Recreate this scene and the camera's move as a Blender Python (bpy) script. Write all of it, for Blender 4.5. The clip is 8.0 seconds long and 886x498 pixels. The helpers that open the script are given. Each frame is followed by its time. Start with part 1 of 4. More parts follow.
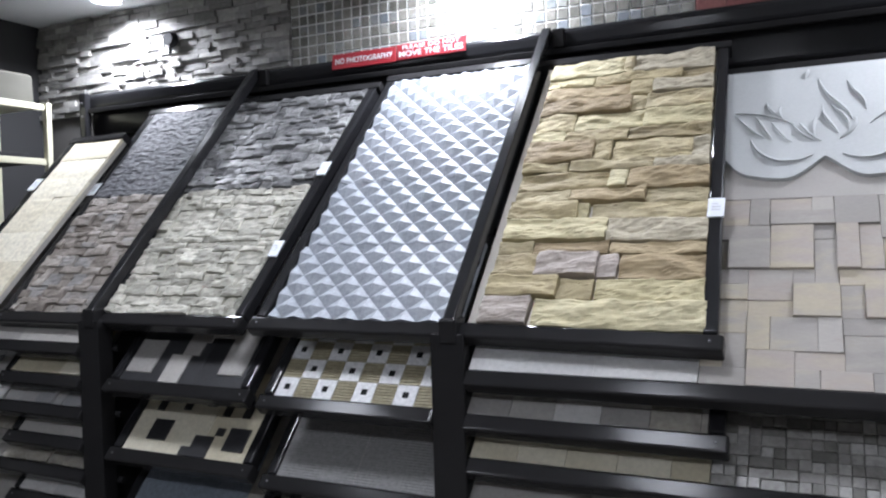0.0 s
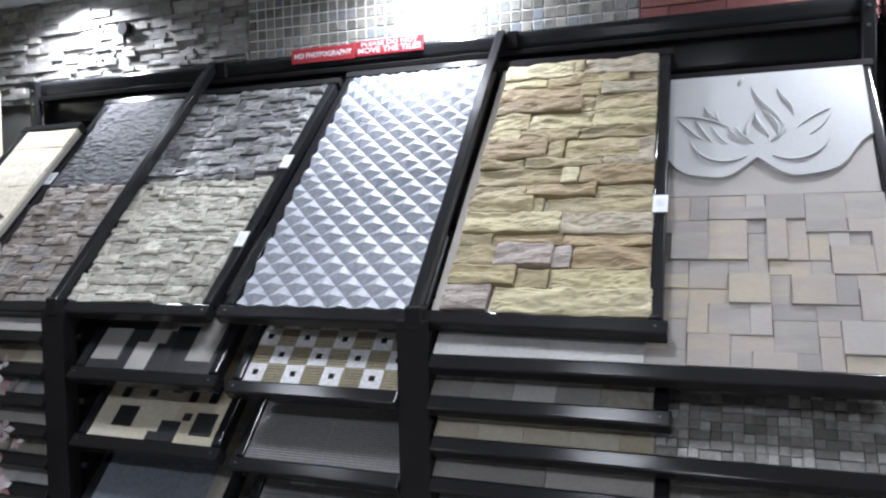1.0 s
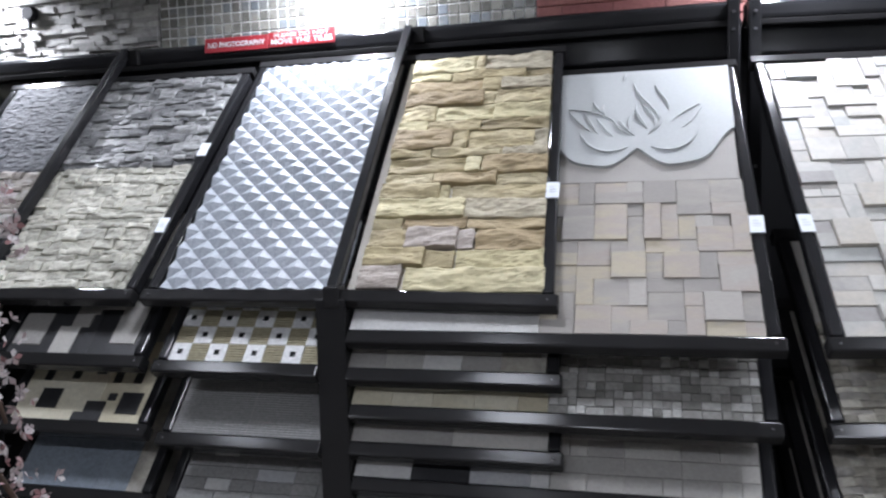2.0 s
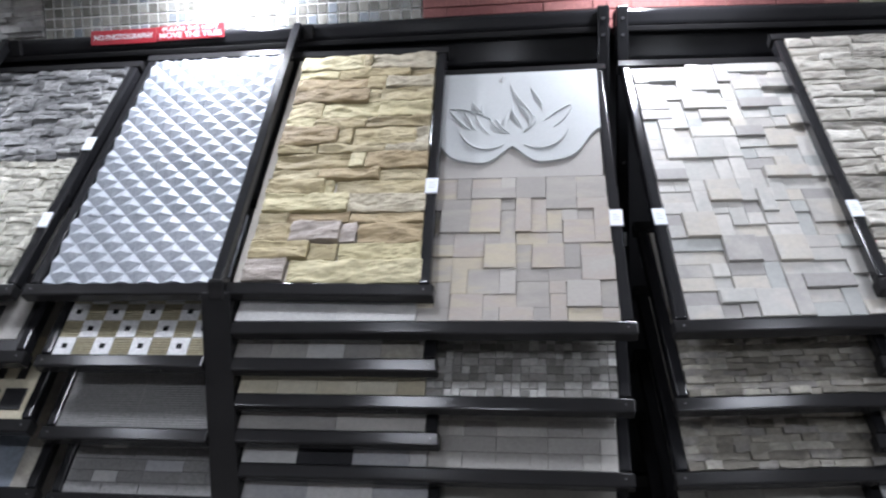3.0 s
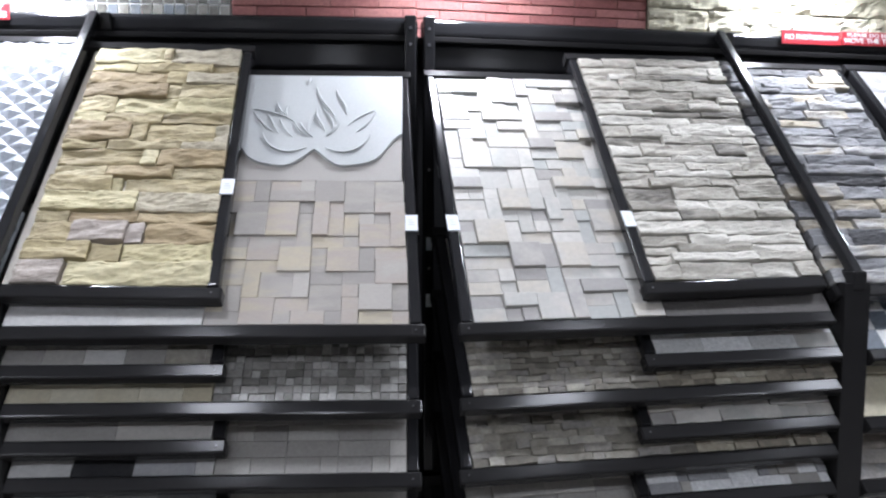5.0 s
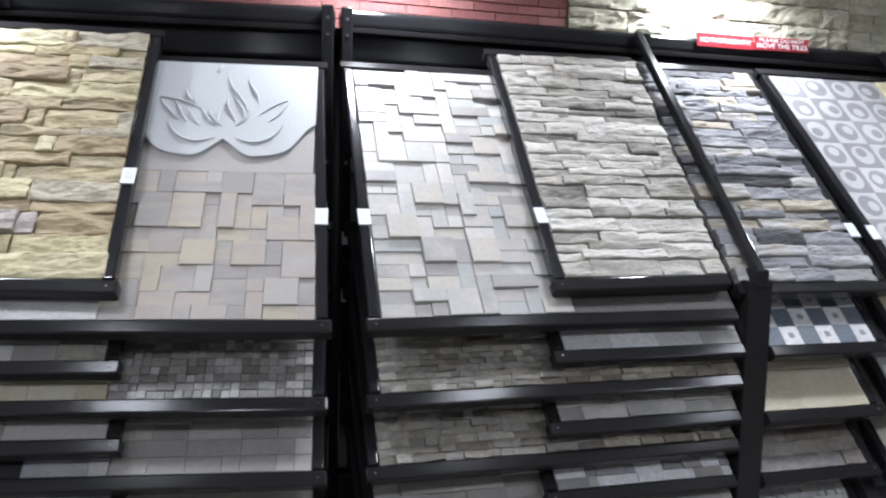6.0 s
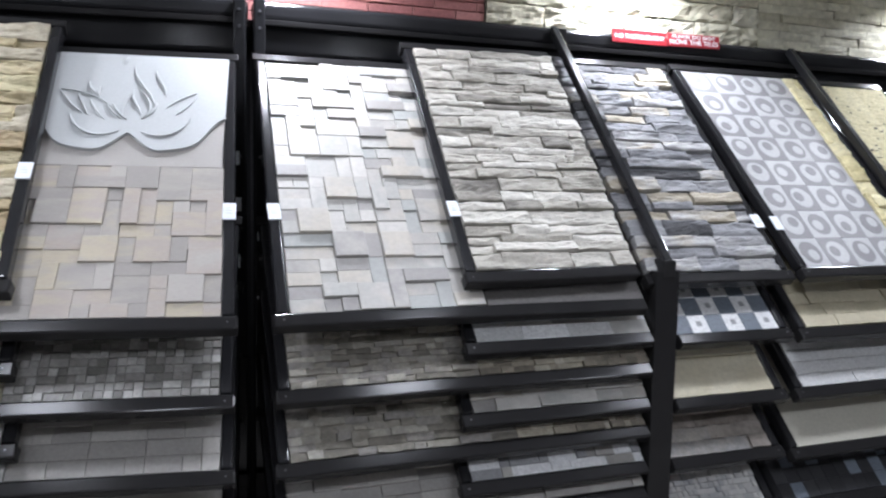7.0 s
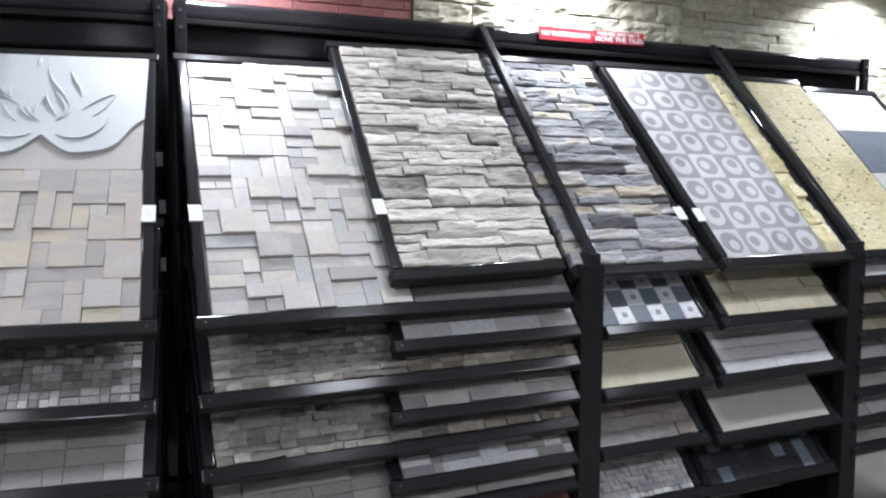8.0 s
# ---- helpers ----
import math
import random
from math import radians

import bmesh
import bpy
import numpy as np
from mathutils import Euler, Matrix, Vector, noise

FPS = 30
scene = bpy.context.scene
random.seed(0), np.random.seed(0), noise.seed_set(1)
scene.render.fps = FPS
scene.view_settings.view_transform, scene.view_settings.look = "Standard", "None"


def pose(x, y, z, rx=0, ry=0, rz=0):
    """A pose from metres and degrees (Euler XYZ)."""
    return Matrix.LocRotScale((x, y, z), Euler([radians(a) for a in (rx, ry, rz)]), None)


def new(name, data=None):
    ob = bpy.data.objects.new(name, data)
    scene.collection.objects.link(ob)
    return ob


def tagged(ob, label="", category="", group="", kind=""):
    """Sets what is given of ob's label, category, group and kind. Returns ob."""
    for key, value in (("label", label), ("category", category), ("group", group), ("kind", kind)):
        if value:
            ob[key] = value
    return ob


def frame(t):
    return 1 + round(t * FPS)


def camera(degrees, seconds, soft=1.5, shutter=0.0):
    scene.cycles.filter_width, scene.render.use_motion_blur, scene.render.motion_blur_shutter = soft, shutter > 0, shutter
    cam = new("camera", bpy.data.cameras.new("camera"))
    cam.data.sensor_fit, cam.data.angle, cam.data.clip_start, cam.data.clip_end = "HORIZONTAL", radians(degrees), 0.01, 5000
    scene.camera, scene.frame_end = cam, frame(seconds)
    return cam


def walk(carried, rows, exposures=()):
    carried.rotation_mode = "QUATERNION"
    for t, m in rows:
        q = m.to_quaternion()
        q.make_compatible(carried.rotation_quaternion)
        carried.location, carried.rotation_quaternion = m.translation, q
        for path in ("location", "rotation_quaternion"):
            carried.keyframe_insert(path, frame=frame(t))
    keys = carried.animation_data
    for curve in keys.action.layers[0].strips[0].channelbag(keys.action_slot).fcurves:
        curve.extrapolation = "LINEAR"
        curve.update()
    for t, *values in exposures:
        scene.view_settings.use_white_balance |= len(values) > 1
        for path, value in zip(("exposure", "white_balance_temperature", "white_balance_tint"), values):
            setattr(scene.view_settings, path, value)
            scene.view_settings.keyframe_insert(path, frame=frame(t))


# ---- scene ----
cam = camera(59.27, 8.0, soft=2.2, shutter=0.4)
ZM = 1.265                       # height of the boards' hinge line over the floor
ROWS = [
    (0.0, 0.8168, -1.7350, 0.2346, 88.460, 1.616, 25.469),
    (0.5, 0.8014, -1.7933, 0.2389, 88.275, 1.155, 23.744),
    (1.0, 0.8014, -1.8723, 0.2411, 87.684, 1.169, 20.921),
    (2.5, 0.9175, -2.1204, 0.2776, 85.246, 1.673, 11.133),
    (3.0, 0.9799, -2.1473, 0.2811, 84.981, 1.467, 8.051),
    (3.5, 1.0392, -2.1500, 0.2801, 85.039, 0.710, 4.739),
    (4.0, 1.0864, -2.1638, 0.2837, 85.156, 0.367, 1.581),
    (5.5, 1.1728, -2.1395, 0.2778, 85.107, -0.749, -5.061),
    (6.0, 1.2244, -2.1300, 0.2764, 84.884, -1.298, -7.394),
    (6.5, 1.2719, -2.1328, 0.2756, 84.737, -1.408, -9.344),
    (7.0, 1.3165, -2.1416, 0.2725, 84.650, -1.067, -11.676),
    (7.5, 1.3557, -2.1528, 0.2682, 84.642, -0.586, -13.800),
    (8.0, 1.3880, -2.1635, 0.2667, 84.656, -0.110, -15.438),
]
walk(cam, [(t, pose(x, y, ZM + z, rx, ry, rz)) for t, x, y, z, rx, ry, rz in ROWS], exposures=[(0.0, -0.12), (3.0, 0.0), (8.0, 0.14)])

# ---- world and lamps ----
world = bpy.data.worlds.new("showroom_world")
scene.world = world
world.use_nodes = True
world.node_tree.nodes["Background"].inputs[0].default_value = (0.62, 0.68, 0.78, 1)
world.node_tree.nodes["Background"].inputs[1].default_value = 0.05
CEIL = ZM + 1.315
WALL_LAMPS = [(0, -2.05, 0.82, 26), (0, -0.30, 0.79, 25), (1, 0.16, 0.72, 16), (1, 1.65, 0.79, 19), (1, 3.62, 0.78, 22)]
ROOM_LAMPS = [(0, -1.3, -0.55, 7), (0, 0.25, -0.55, 7), (1, 0.85, -0.55, 7), (1, 2.4, -0.55, 7), (0, -1.3, -2.6, 16), (0, 0.6, -2.6, 16), (1, 1.2, -2.7, 16), (1, 2.8, -2.6, 16)]
COOL = (0.875, 0.92, 1.045)

# ---- the two racks stand at an angle; boards lean back ----
LEAN_BACK = 46.07
RACK = (Matrix.Identity(4), pose(1.3422, 0.0226, 0, 0, 0, 8.508))
WALL_V = 1.0


def on_board(k, u, s, drop=0.0, d=0.0, turn=0.0):
    """A pose on the leaning plane of rack k: u along the rack, s up the slope, d proud of it."""
    return RACK[k] @ pose(0, 0, ZM + drop, LEAN_BACK) @ pose(u, s, d, 0, 0, turn)


# ---- materials ----
MATS = {}


def nodes_of(name):
    m = bpy.data.materials.new(name)
    m.use_nodes = True
    nt = m.node_tree
    return m, nt, nt.nodes["Principled BSDF"]


def link(nt, a, b):
    nt.links.new(a, b)


def stone(name, colours, rough=0.75, grain=60.0, patch=9.0, bump=0.35, vary=1.0, stretch=(1, 1, 1), island=False, spec=0.4, grain_depth=0.004, speck=1.0):
    """Stone or tile: one colour of the range for each piece, mottled inside it, with grain relief."""
    if name in MATS:
        return MATS[name]
    m, nt, p = nodes_of(name)
    N = nt.nodes.new
    tc = N("ShaderNodeTexCoord")
    mp = N("ShaderNodeMapping")
    mp.inputs["Scale"].default_value = stretch
    rnd = N("ShaderNodeNewGeometry") if island else N("ShaderNodeObjectInfo")
    rv = rnd.outputs["Random Per Island"] if island else rnd.outputs["Random"]
    add = N("ShaderNodeVectorMath")
    add.operation = "MULTIPLY_ADD"
    comb = N("ShaderNodeCombineXYZ")
    for i in range(3):
        link(nt, rv, comb.inputs[i])
    add.inputs[1].default_value = (37.0, 53.0, 71.0)
    link(nt, comb.outputs[0], add.inputs[0])
    link(nt, tc.outputs["Object"], mp.inputs["Vector"])
    link(nt, mp.outputs[0], add.inputs[2])
    big = N("ShaderNodeTexNoise")
    big.inputs["Scale"].default_value = patch
    big.inputs["Detail"].default_value = 5
    big.inputs["Distortion"].default_value = 0.6
    fine = N("ShaderNodeTexNoise")
    fine.inputs["Scale"].default_value = grain
    fine.inputs["Detail"].default_value = 6
    fine.inputs["Roughness"].default_value = 0.65
    link(nt, add.outputs[0], big.inputs["Vector"])
    link(nt, add.outputs[0], fine.inputs["Vector"])
    mix = N("ShaderNodeMath")
    mix.operation = "MULTIPLY_ADD"
    mix.inputs[1].default_value = 0.75
    sub = N("ShaderNodeMath")
    sub.operation = "MULTIPLY_ADD"
    sub.inputs[1].default_value = vary
    sub.inputs[2].default_value = -0.375 + 0.5 * (1 - vary)
    link(nt, rv, sub.inputs[0])
    link(nt, big.outputs["Fac"], mix.inputs[0])
    link(nt, sub.outputs[0], mix.inputs[2])
    ramp = N("ShaderNodeValToRGB")
    r = ramp.color_ramp
    while len(r.elements) < len(colours):
        r.elements.new(0.5)
    for i, c in enumerate(colours):
        r.elements[i].position = 0.08 + 0.84 * i / (len(colours) - 1)
        r.elements[i].color = (*c, 1)
    link(nt, mix.outputs[0], ramp.inputs[0])
    tone = N("ShaderNodeMix")
    tone.data_type, tone.blend_type = "RGBA", "MULTIPLY"
    tone.inputs["Factor"].default_value = 1.0
    fr = N("ShaderNodeMapRange")
    fr.inputs["From Min"].default_value, fr.inputs["From Max"].default_value = 0.3, 0.7
    fr.inputs["To Min"].default_value, fr.inputs["To Max"].default_value = 1 - 0.26 * speck, 1 + 0.16 * speck
    link(nt, fine.outputs["Fac"], fr.inputs["Value"])
    link(nt, ramp.outputs[0], tone.inputs["A"])
    link(nt, fr.outputs[0], tone.inputs["B"])
    link(nt, tone.outputs["Result"], p.inputs["Base Color"])
    rr = N("ShaderNodeMapRange")
    rr.inputs["To Min"].default_value, rr.inputs["To Max"].default_value = rough - 0.12, min(1, rough + 0.12)
    link(nt, big.outputs["Fac"], rr.inputs["Value"])
    link(nt, rr.outputs[0], p.inputs["Roughness"])
    p.inputs["Specular IOR Level"].default_value = spec
    bp = N("ShaderNodeBump")
    bp.inputs["Strength"].default_value = bump
    bp.inputs["Distance"].default_value = grain_depth
    link(nt, fine.outputs["Fac"], bp.inputs["Height"])
    link(nt, bp.outputs[0], p.inputs["Normal"])
    MATS[name] = m
    return m


def plain(name, colour, rough=0.5, metal=0.0, spec=0.5, mottling=0.12, scale=30.0, bump=0.05, emit=0.0, coat=0.0):
    if name in MATS:
        return MATS[name]
    m, nt, p = nodes_of(name)
    N = nt.nodes.new
    tc = N("ShaderNodeTexCoord")
    nz = N("ShaderNodeTexNoise")
    nz.inputs["Scale"].default_value, nz.inputs["Detail"].default_value = scale, 5
    link(nt, tc.outputs["Object"], nz.inputs["Vector"])
    hi = N("ShaderNodeMix")
    hi.data_type = "RGBA"
    hi.inputs["A"].default_value = (*[c * (1 - mottling) for c in colour], 1)
    hi.inputs["B"].default_value = (*[min(1, c * (1 + mottling)) for c in colour], 1)
    link(nt, nz.outputs["Fac"], hi.inputs["Factor"])
    link(nt, hi.outputs["Result"], p.inputs["Base Color"])
    rr = N("ShaderNodeMapRange")
    rr.inputs["To Min"].default_value, rr.inputs["To Max"].default_value = max(0.03, rough * 0.75), min(1, rough * 1.25)
    link(nt, nz.outputs["Fac"], rr.inputs["Value"])
    link(nt, rr.outputs[0], p.inputs["Roughness"])
    p.inputs["Metallic"].default_value, p.inputs["Specular IOR Level"].default_value = metal, spec
    p.inputs["Coat Weight"].default_value = coat
    p.inputs["Coat Roughness"].default_value = 0.08
    if bump:
        bp = N("ShaderNodeBump")
        bp.inputs["Strength"].default_value, bp.inputs["Distance"].default_value = bump, 0.002
        link(nt, nz.outputs["Fac"], bp.inputs["Height"])
        link(nt, bp.outputs[0], p.inputs["Normal"])
    if emit:
        p.inputs["Emission Color"].default_value = (*COOL, 1)
        p.inputs["Emission Strength"].default_value = emit
    MATS[name] = m
    return m


BLACK = plain("black_painted_steel", (0.018, 0.0175, 0.018), 0.17, 0, 0.11, 0.2, 7, 0.0)
GLOSS = plain("gloss_black_enamel", (0.016, 0.016, 0.0175), 0.15, 0, 0.3, 0.2, 7, 0.0)
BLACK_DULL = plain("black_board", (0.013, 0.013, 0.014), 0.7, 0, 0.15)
CHROME = plain("steel_screw", (0.16, 0.16, 0.17), 0.45, 1.0)
TAG = plain("paper_tag", (0.78, 0.81, 0.86), 0.5, 0, 0.4, 0.05)
INK = plain("grey_ink", (0.50, 0.52, 0.56), 0.6)
RED = plain("red_sign", (0.33, 0.022, 0.032), 0.45, 0, 0.4, 0.1)
WHITE_INK = plain("white_letters", (0.70, 0.70, 0.71), 0.5)
BACKING = plain("cement_board", (0.36, 0.34, 0.31), 0.85, 0, 0.3, 0.15, 20)
PALE_BACK = plain("pale_adhesive", (0.55, 0.52, 0.47), 0.8, 0, 0.3, 0.12, 25)
# side wall grey, darkened in the colour since the corner lamp overlights it
SHADED_PAINT = plain("shaded_grey_wall_paint", (0.042, 0.042, 0.043), 0.8, 0, 0.2, 0.1, 3)
PAINT = plain("grey_wall_paint", (0.42, 0.43, 0.44), 0.8, 0, 0.3, 0.05, 3)
CEILING = plain("ceiling_paint", (0.62, 0.64, 0.66), 0.85, 0, 0.2, 0.04, 2)
FLOOR = plain("polished_floor_tile", (0.42, 0.40, 0.37), 0.18, 0, 0.5, 0.15, 5)
GROUT = plain("white_grout", (0.82, 0.82, 0.80), 0.85)
DARK_GROUT = plain("dark_mortar", (0.10, 0.095, 0.09), 0.9)
RED_GROUT = plain("red_mortar", (0.30, 0.14, 0.13), 0.9)
CREAM = plain("cream_painted_steel", (0.52, 0.50, 0.38), 0.45)
LAMP = plain("lamp_lens", (0.9, 0.92, 0.95), 0.4, emit=22.0)
TRIM = plain("lamp_trim", (0.7, 0.72, 0.74), 0.4)
CARTON = plain("carton", (0.095, 0.092, 0.078), 0.85, 0, 0.2, 0.2, 12)

GOLD_TAN = stone("tan_ledge_stone", [(0.24, 0.195, 0.115), (0.345, 0.285, 0.165), (0.41, 0.345, 0.205), (0.45, 0.39, 0.26)], 0.8, 40, 7, 0.4, 0.65, speck=0.8)
GOLD_PALE = stone("pale_yellow_ledge_stone", [(0.38, 0.33, 0.19), (0.47, 0.415, 0.25), (0.53, 0.48, 0.32)], 0.8, 40, 7, 0.4, 0.6, speck=0.8)
GOLD_BROWN = stone("brown_ledge_stone", [(0.25, 0.19, 0.115), (0.33, 0.255, 0.15), (0.39, 0.315, 0.195)], 0.8, 40, 8, 0.4, 0.6, speck=0.8)
GOLD_BUFF = stone("greyish_buff_ledge_stone", [(0.37, 0.325, 0.235), (0.45, 0.405, 0.31)], 0.8, 40, 7, 0.4, 0.6)
GOLD_PINK = stone("pinkish_ledge_stone", [(0.33, 0.285, 0.25), (0.42, 0.37, 0.335)], 0.8, 45, 8, 0.4, 0.4)
GREY_LEDGE = stone("grey_ledge_stone", [(0.16, 0.148, 0.13), (0.33, 0.312, 0.27), (0.43, 0.405, 0.355), (0.48, 0.46, 0.41), (0.55, 0.53, 0.48)], 0.8, 50, 7, 0.45, 0.8, (1, 1.6, 1), speck=0.8)
BLUE_LEDGE = stone("slate_ledge_stone", [(0.06, 0.06, 0.064), (0.15, 0.152, 0.162), (0.25, 0.253, 0.265), (0.20, 0.20, 0.21), (0.38, 0.375, 0.37), (0.36, 0.32, 0.25)], 0.75, 50, 6, 0.5, 1.0, (1, 2.4, 1), speck=0.8)
DARK_SPLIT = stone("dark_split_stone", [(0.075, 0.075, 0.077), (0.15, 0.15, 0.152), (0.23, 0.23, 0.23), (0.34, 0.34, 0.335)], 0.48, 55, 14, 0.5, 0.8, spec=0.6)
PALE_SPLIT = stone("pale_split_stone", [(0.32, 0.31, 0.265), (0.47, 0.455, 0.39), (0.60, 0.58, 0.505)], 0.75, 55, 14, 0.5, 0.8)
BROWN_SPLIT = stone("brown_split_stone", [(0.16, 0.135, 0.115), (0.25, 0.22, 0.195), (0.34, 0.305, 0.27), (0.24, 0.232, 0.225)], 0.75, 55, 14, 0.5, 0.8)
BASALT = stone("charcoal_pitted_stone", [(0.035, 0.036, 0.042), (0.07, 0.071, 0.08), (0.10, 0.10, 0.11)], 0.7, 70, 20, 0.8, 0.5)
CREAM_STONE = stone("cream_limestone", [(0.60, 0.54, 0.40), (0.72, 0.67, 0.53), (0.78, 0.74, 0.62)], 0.75, 60, 9, 0.4, 0.7)
YELLOW_STONE = stone("yellow_pitted_stone", [(0.52, 0.45, 0.24), (0.68, 0.61, 0.37), (0.74, 0.68, 0.46)], 0.8, 70, 9, 0.5, 0.5)
YELLOW_WALL = stone("yellow_rock_face", [(0.46, 0.43, 0.32), (0.61, 0.58, 0.455), (0.69, 0.665, 0.55)], 0.85, 30, 7, 0.6, 0.6)
WALL_SPLIT = stone("grey_stack_stone", [(0.19, 0.185, 0.175), (0.31, 0.30, 0.285), (0.44, 0.425, 0.40)], 0.7, 45, 12, 0.5, 0.8)
SAND_BLOCK = stone("pinkish_sandstone", [(0.31, 0.29, 0.27), (0.36, 0.335, 0.305), (0.44, 0.39, 0.30), (0.385, 0.34, 0.305), (0.40, 0.375, 0.345)], 0.75, 80, 8, 0.12, 1.0, (1, 3, 1), spec=0.3, speck=0.3)
PALE_SLAB = stone("pale_carved_sandstone", [(0.41, 0.425, 0.425), (0.47, 0.485, 0.485)], 0.7, 120, 4, 0.08, 0.3, spec=0.3, speck=0.2)
BARE_SLAB = stone("plain_sandstone_slab", [(0.345, 0.325, 0.305), (0.395, 0.375, 0.35)], 0.75, 110, 5, 0.08, 0.4, (1, 3, 1), spec=0.3, speck=0.25)
GREEN_BLOCK = stone("grey_green_quartzite", [(0.355, 0.36, 0.345), (0.41, 0.415, 0.395)], 0.5, 60, 9, 0.2, 0.6, speck=0.4)
DIM_SLAB = stone("dark_umber_tile", [(0.085, 0.078, 0.074), (0.13, 0.12, 0.115)], 0.6, 90, 6, 0.1, 0.5)
OAT_TILE = stone("oat_beige_tile", [(0.42, 0.40, 0.335), (0.49, 0.47, 0.40)], 0.65, 90, 6, 0.1, 0.5, speck=0.4)
RING_LIGHT = stone("light_grey_circle_tile", [(0.42, 0.42, 0.425), (0.50, 0.50, 0.50)], 0.55, 110, 6, 0.05, 0.6, speck=0.5)
RING_MID = stone("mid_grey_circle_tile", [(0.215, 0.21, 0.215), (0.28, 0.275, 0.28)], 0.55, 110, 6, 0.05, 0.6, speck=0.5)
PALE_BLOCK = stone("pale_mixed_quartzite", [(0.33, 0.315, 0.30), (0.43, 0.41, 0.38), (0.485, 0.45, 0.39), (0.45, 0.43, 0.40), (0.42, 0.415, 0.39), (0.53, 0.51, 0.475)], 0.5, 60, 9, 0.2, 1.0, speck=0.4)
PYRAMID = stone("silver_pyramid_tile", [(0.265, 0.29, 0.325), (0.31, 0.335, 0.37), (0.35, 0.37, 0.41)], 0.55, 90, 5, 0.12, 0.5, spec=0.6)
MOSAIC = stone("grey_glass_mosaic", [(0.16, 0.155, 0.135), (0.24, 0.23, 0.205), (0.31, 0.30, 0.26), (0.20, 0.22, 0.24)], 0.28, 60, 12, 0.1, 1.0, spec=0.6)
BRICK = stone("red_brick_slip", [(0.27, 0.10, 0.095), (0.33, 0.13, 0.12), (0.38, 0.165, 0.15)], 0.75, 70, 10, 0.4, 0.9)
LIGHT_TILE = stone("light_grey_tile", [(0.56, 0.56, 0.56), (0.62, 0.62, 0.61)], 0.55, 120, 6, 0.05, 0.5)
MID_TILE = stone("mid_grey_tile", [(0.27, 0.27, 0.28), (0.33, 0.33, 0.335)], 0.55, 120, 6, 0.05, 0.5)
GREY_STRIP = stone("warm_grey_tile", [(0.30, 0.285, 0.27), (0.38, 0.365, 0.34), (0.46, 0.44, 0.41)], 0.65, 90, 7, 0.15, 0.8, speck=0.5)
BEIGE_STRIP = stone("beige_sandstone", [(0.42, 0.38, 0.27), (0.54, 0.49, 0.36), (0.64, 0.60, 0.48)], 0.75, 80, 8, 0.2, 0.9, speck=0.5)
SILVER_STRIP = stone("silver_grey_tile", [(0.36, 0.36, 0.37), (0.48, 0.475, 0.465), (0.58, 0.57, 0.55)], 0.7, 80, 8, 0.2, 0.9, speck=0.5)
SHELL = stone("shimmering_dark_mosaic", [(0.17, 0.165, 0.15), (0.25, 0.24, 0.225), (0.31, 0.30, 0.28), (0.47, 0.46, 0.44)], 0.5, 80, 16, 0.15, 1.0, spec=0.45)
RIBBED = stone("ribbed_grey_tile", [(0.20, 0.195, 0.195), (0.25, 0.245, 0.24)], 0.55, 100, 5, 0.1, 0.3)
BLUE_TILE = stone("blue_grey_tile", [(0.13, 0.155, 0.19), (0.19, 0.215, 0.25)], 0.5, 90, 6, 0.1, 0.5)
DARK_TILE = stone("charcoal_tile", [(0.018, 0.018, 0.02), (0.04, 0.04, 0.043)], 0.4, 90, 6, 0.1, 0.6)
WHITE_TILE = stone("white_tile", [(0.72, 0.72, 0.73), (0.80, 0.80, 0.80)], 0.4, 90, 6, 0.05, 0.5)
TAUPE_RIB = stone("olive_ribbed_tile", [(0.33, 0.29, 0.19), (0.40, 0.36, 0.25)], 0.6, 90, 6, 0.1, 0.5)
RUST_WARM = stone("buff_brown_stack_stone", [(0.20, 0.175, 0.14), (0.32, 0.285, 0.225), (0.42, 0.38, 0.30), (0.52, 0.49, 0.41)], 0.75, 60, 12, 0.35, 0.9)
RUST = stone("rust_brown_stone", [(0.17, 0.155, 0.13), (0.28, 0.26, 0.22), (0.36, 0.335, 0.285), (0.25, 0.235, 0.22), (0.45, 0.425, 0.365)], 0.75, 60, 12, 0.4, 0.9)


# ---- mesh helpers ----
def mesh_of(name, verts, faces, mats=(), index=None, smooth=False):
    me = bpy.data.meshes.new(name)
    me.from_pydata(verts, [], faces)
    for m in mats:
        me.materials.append(m)
    if index is not None:
        me.polygons.foreach_set("material_index", index)
    if smooth:
        me.polygons.foreach_set("use_smooth", [True] * len(faces))
    me.update()
    return me


def under(name, me, parent, m=None, label=""):
    """One mesh object as a part of parent."""
    ob = new(name, me)
    ob.parent = parent
    if m is not None:
        ob.matrix_basis = m
    if label:
        tagged(ob, label)
    return ob


def part(name, bm, material, parent, label="", m=None):
    me = bpy.data.meshes.new(name)
    bm.to_mesh(me)
    bm.free()
    me.materials.append(material)
    return under(name, me, parent, m, label)


def thing(name, m, label, category, group="", kind=""):
    ob = new(name)
    ob.matrix_basis = m
    ob.empty_display_size = 0.05
    return tagged(ob, label, category, group, kind)


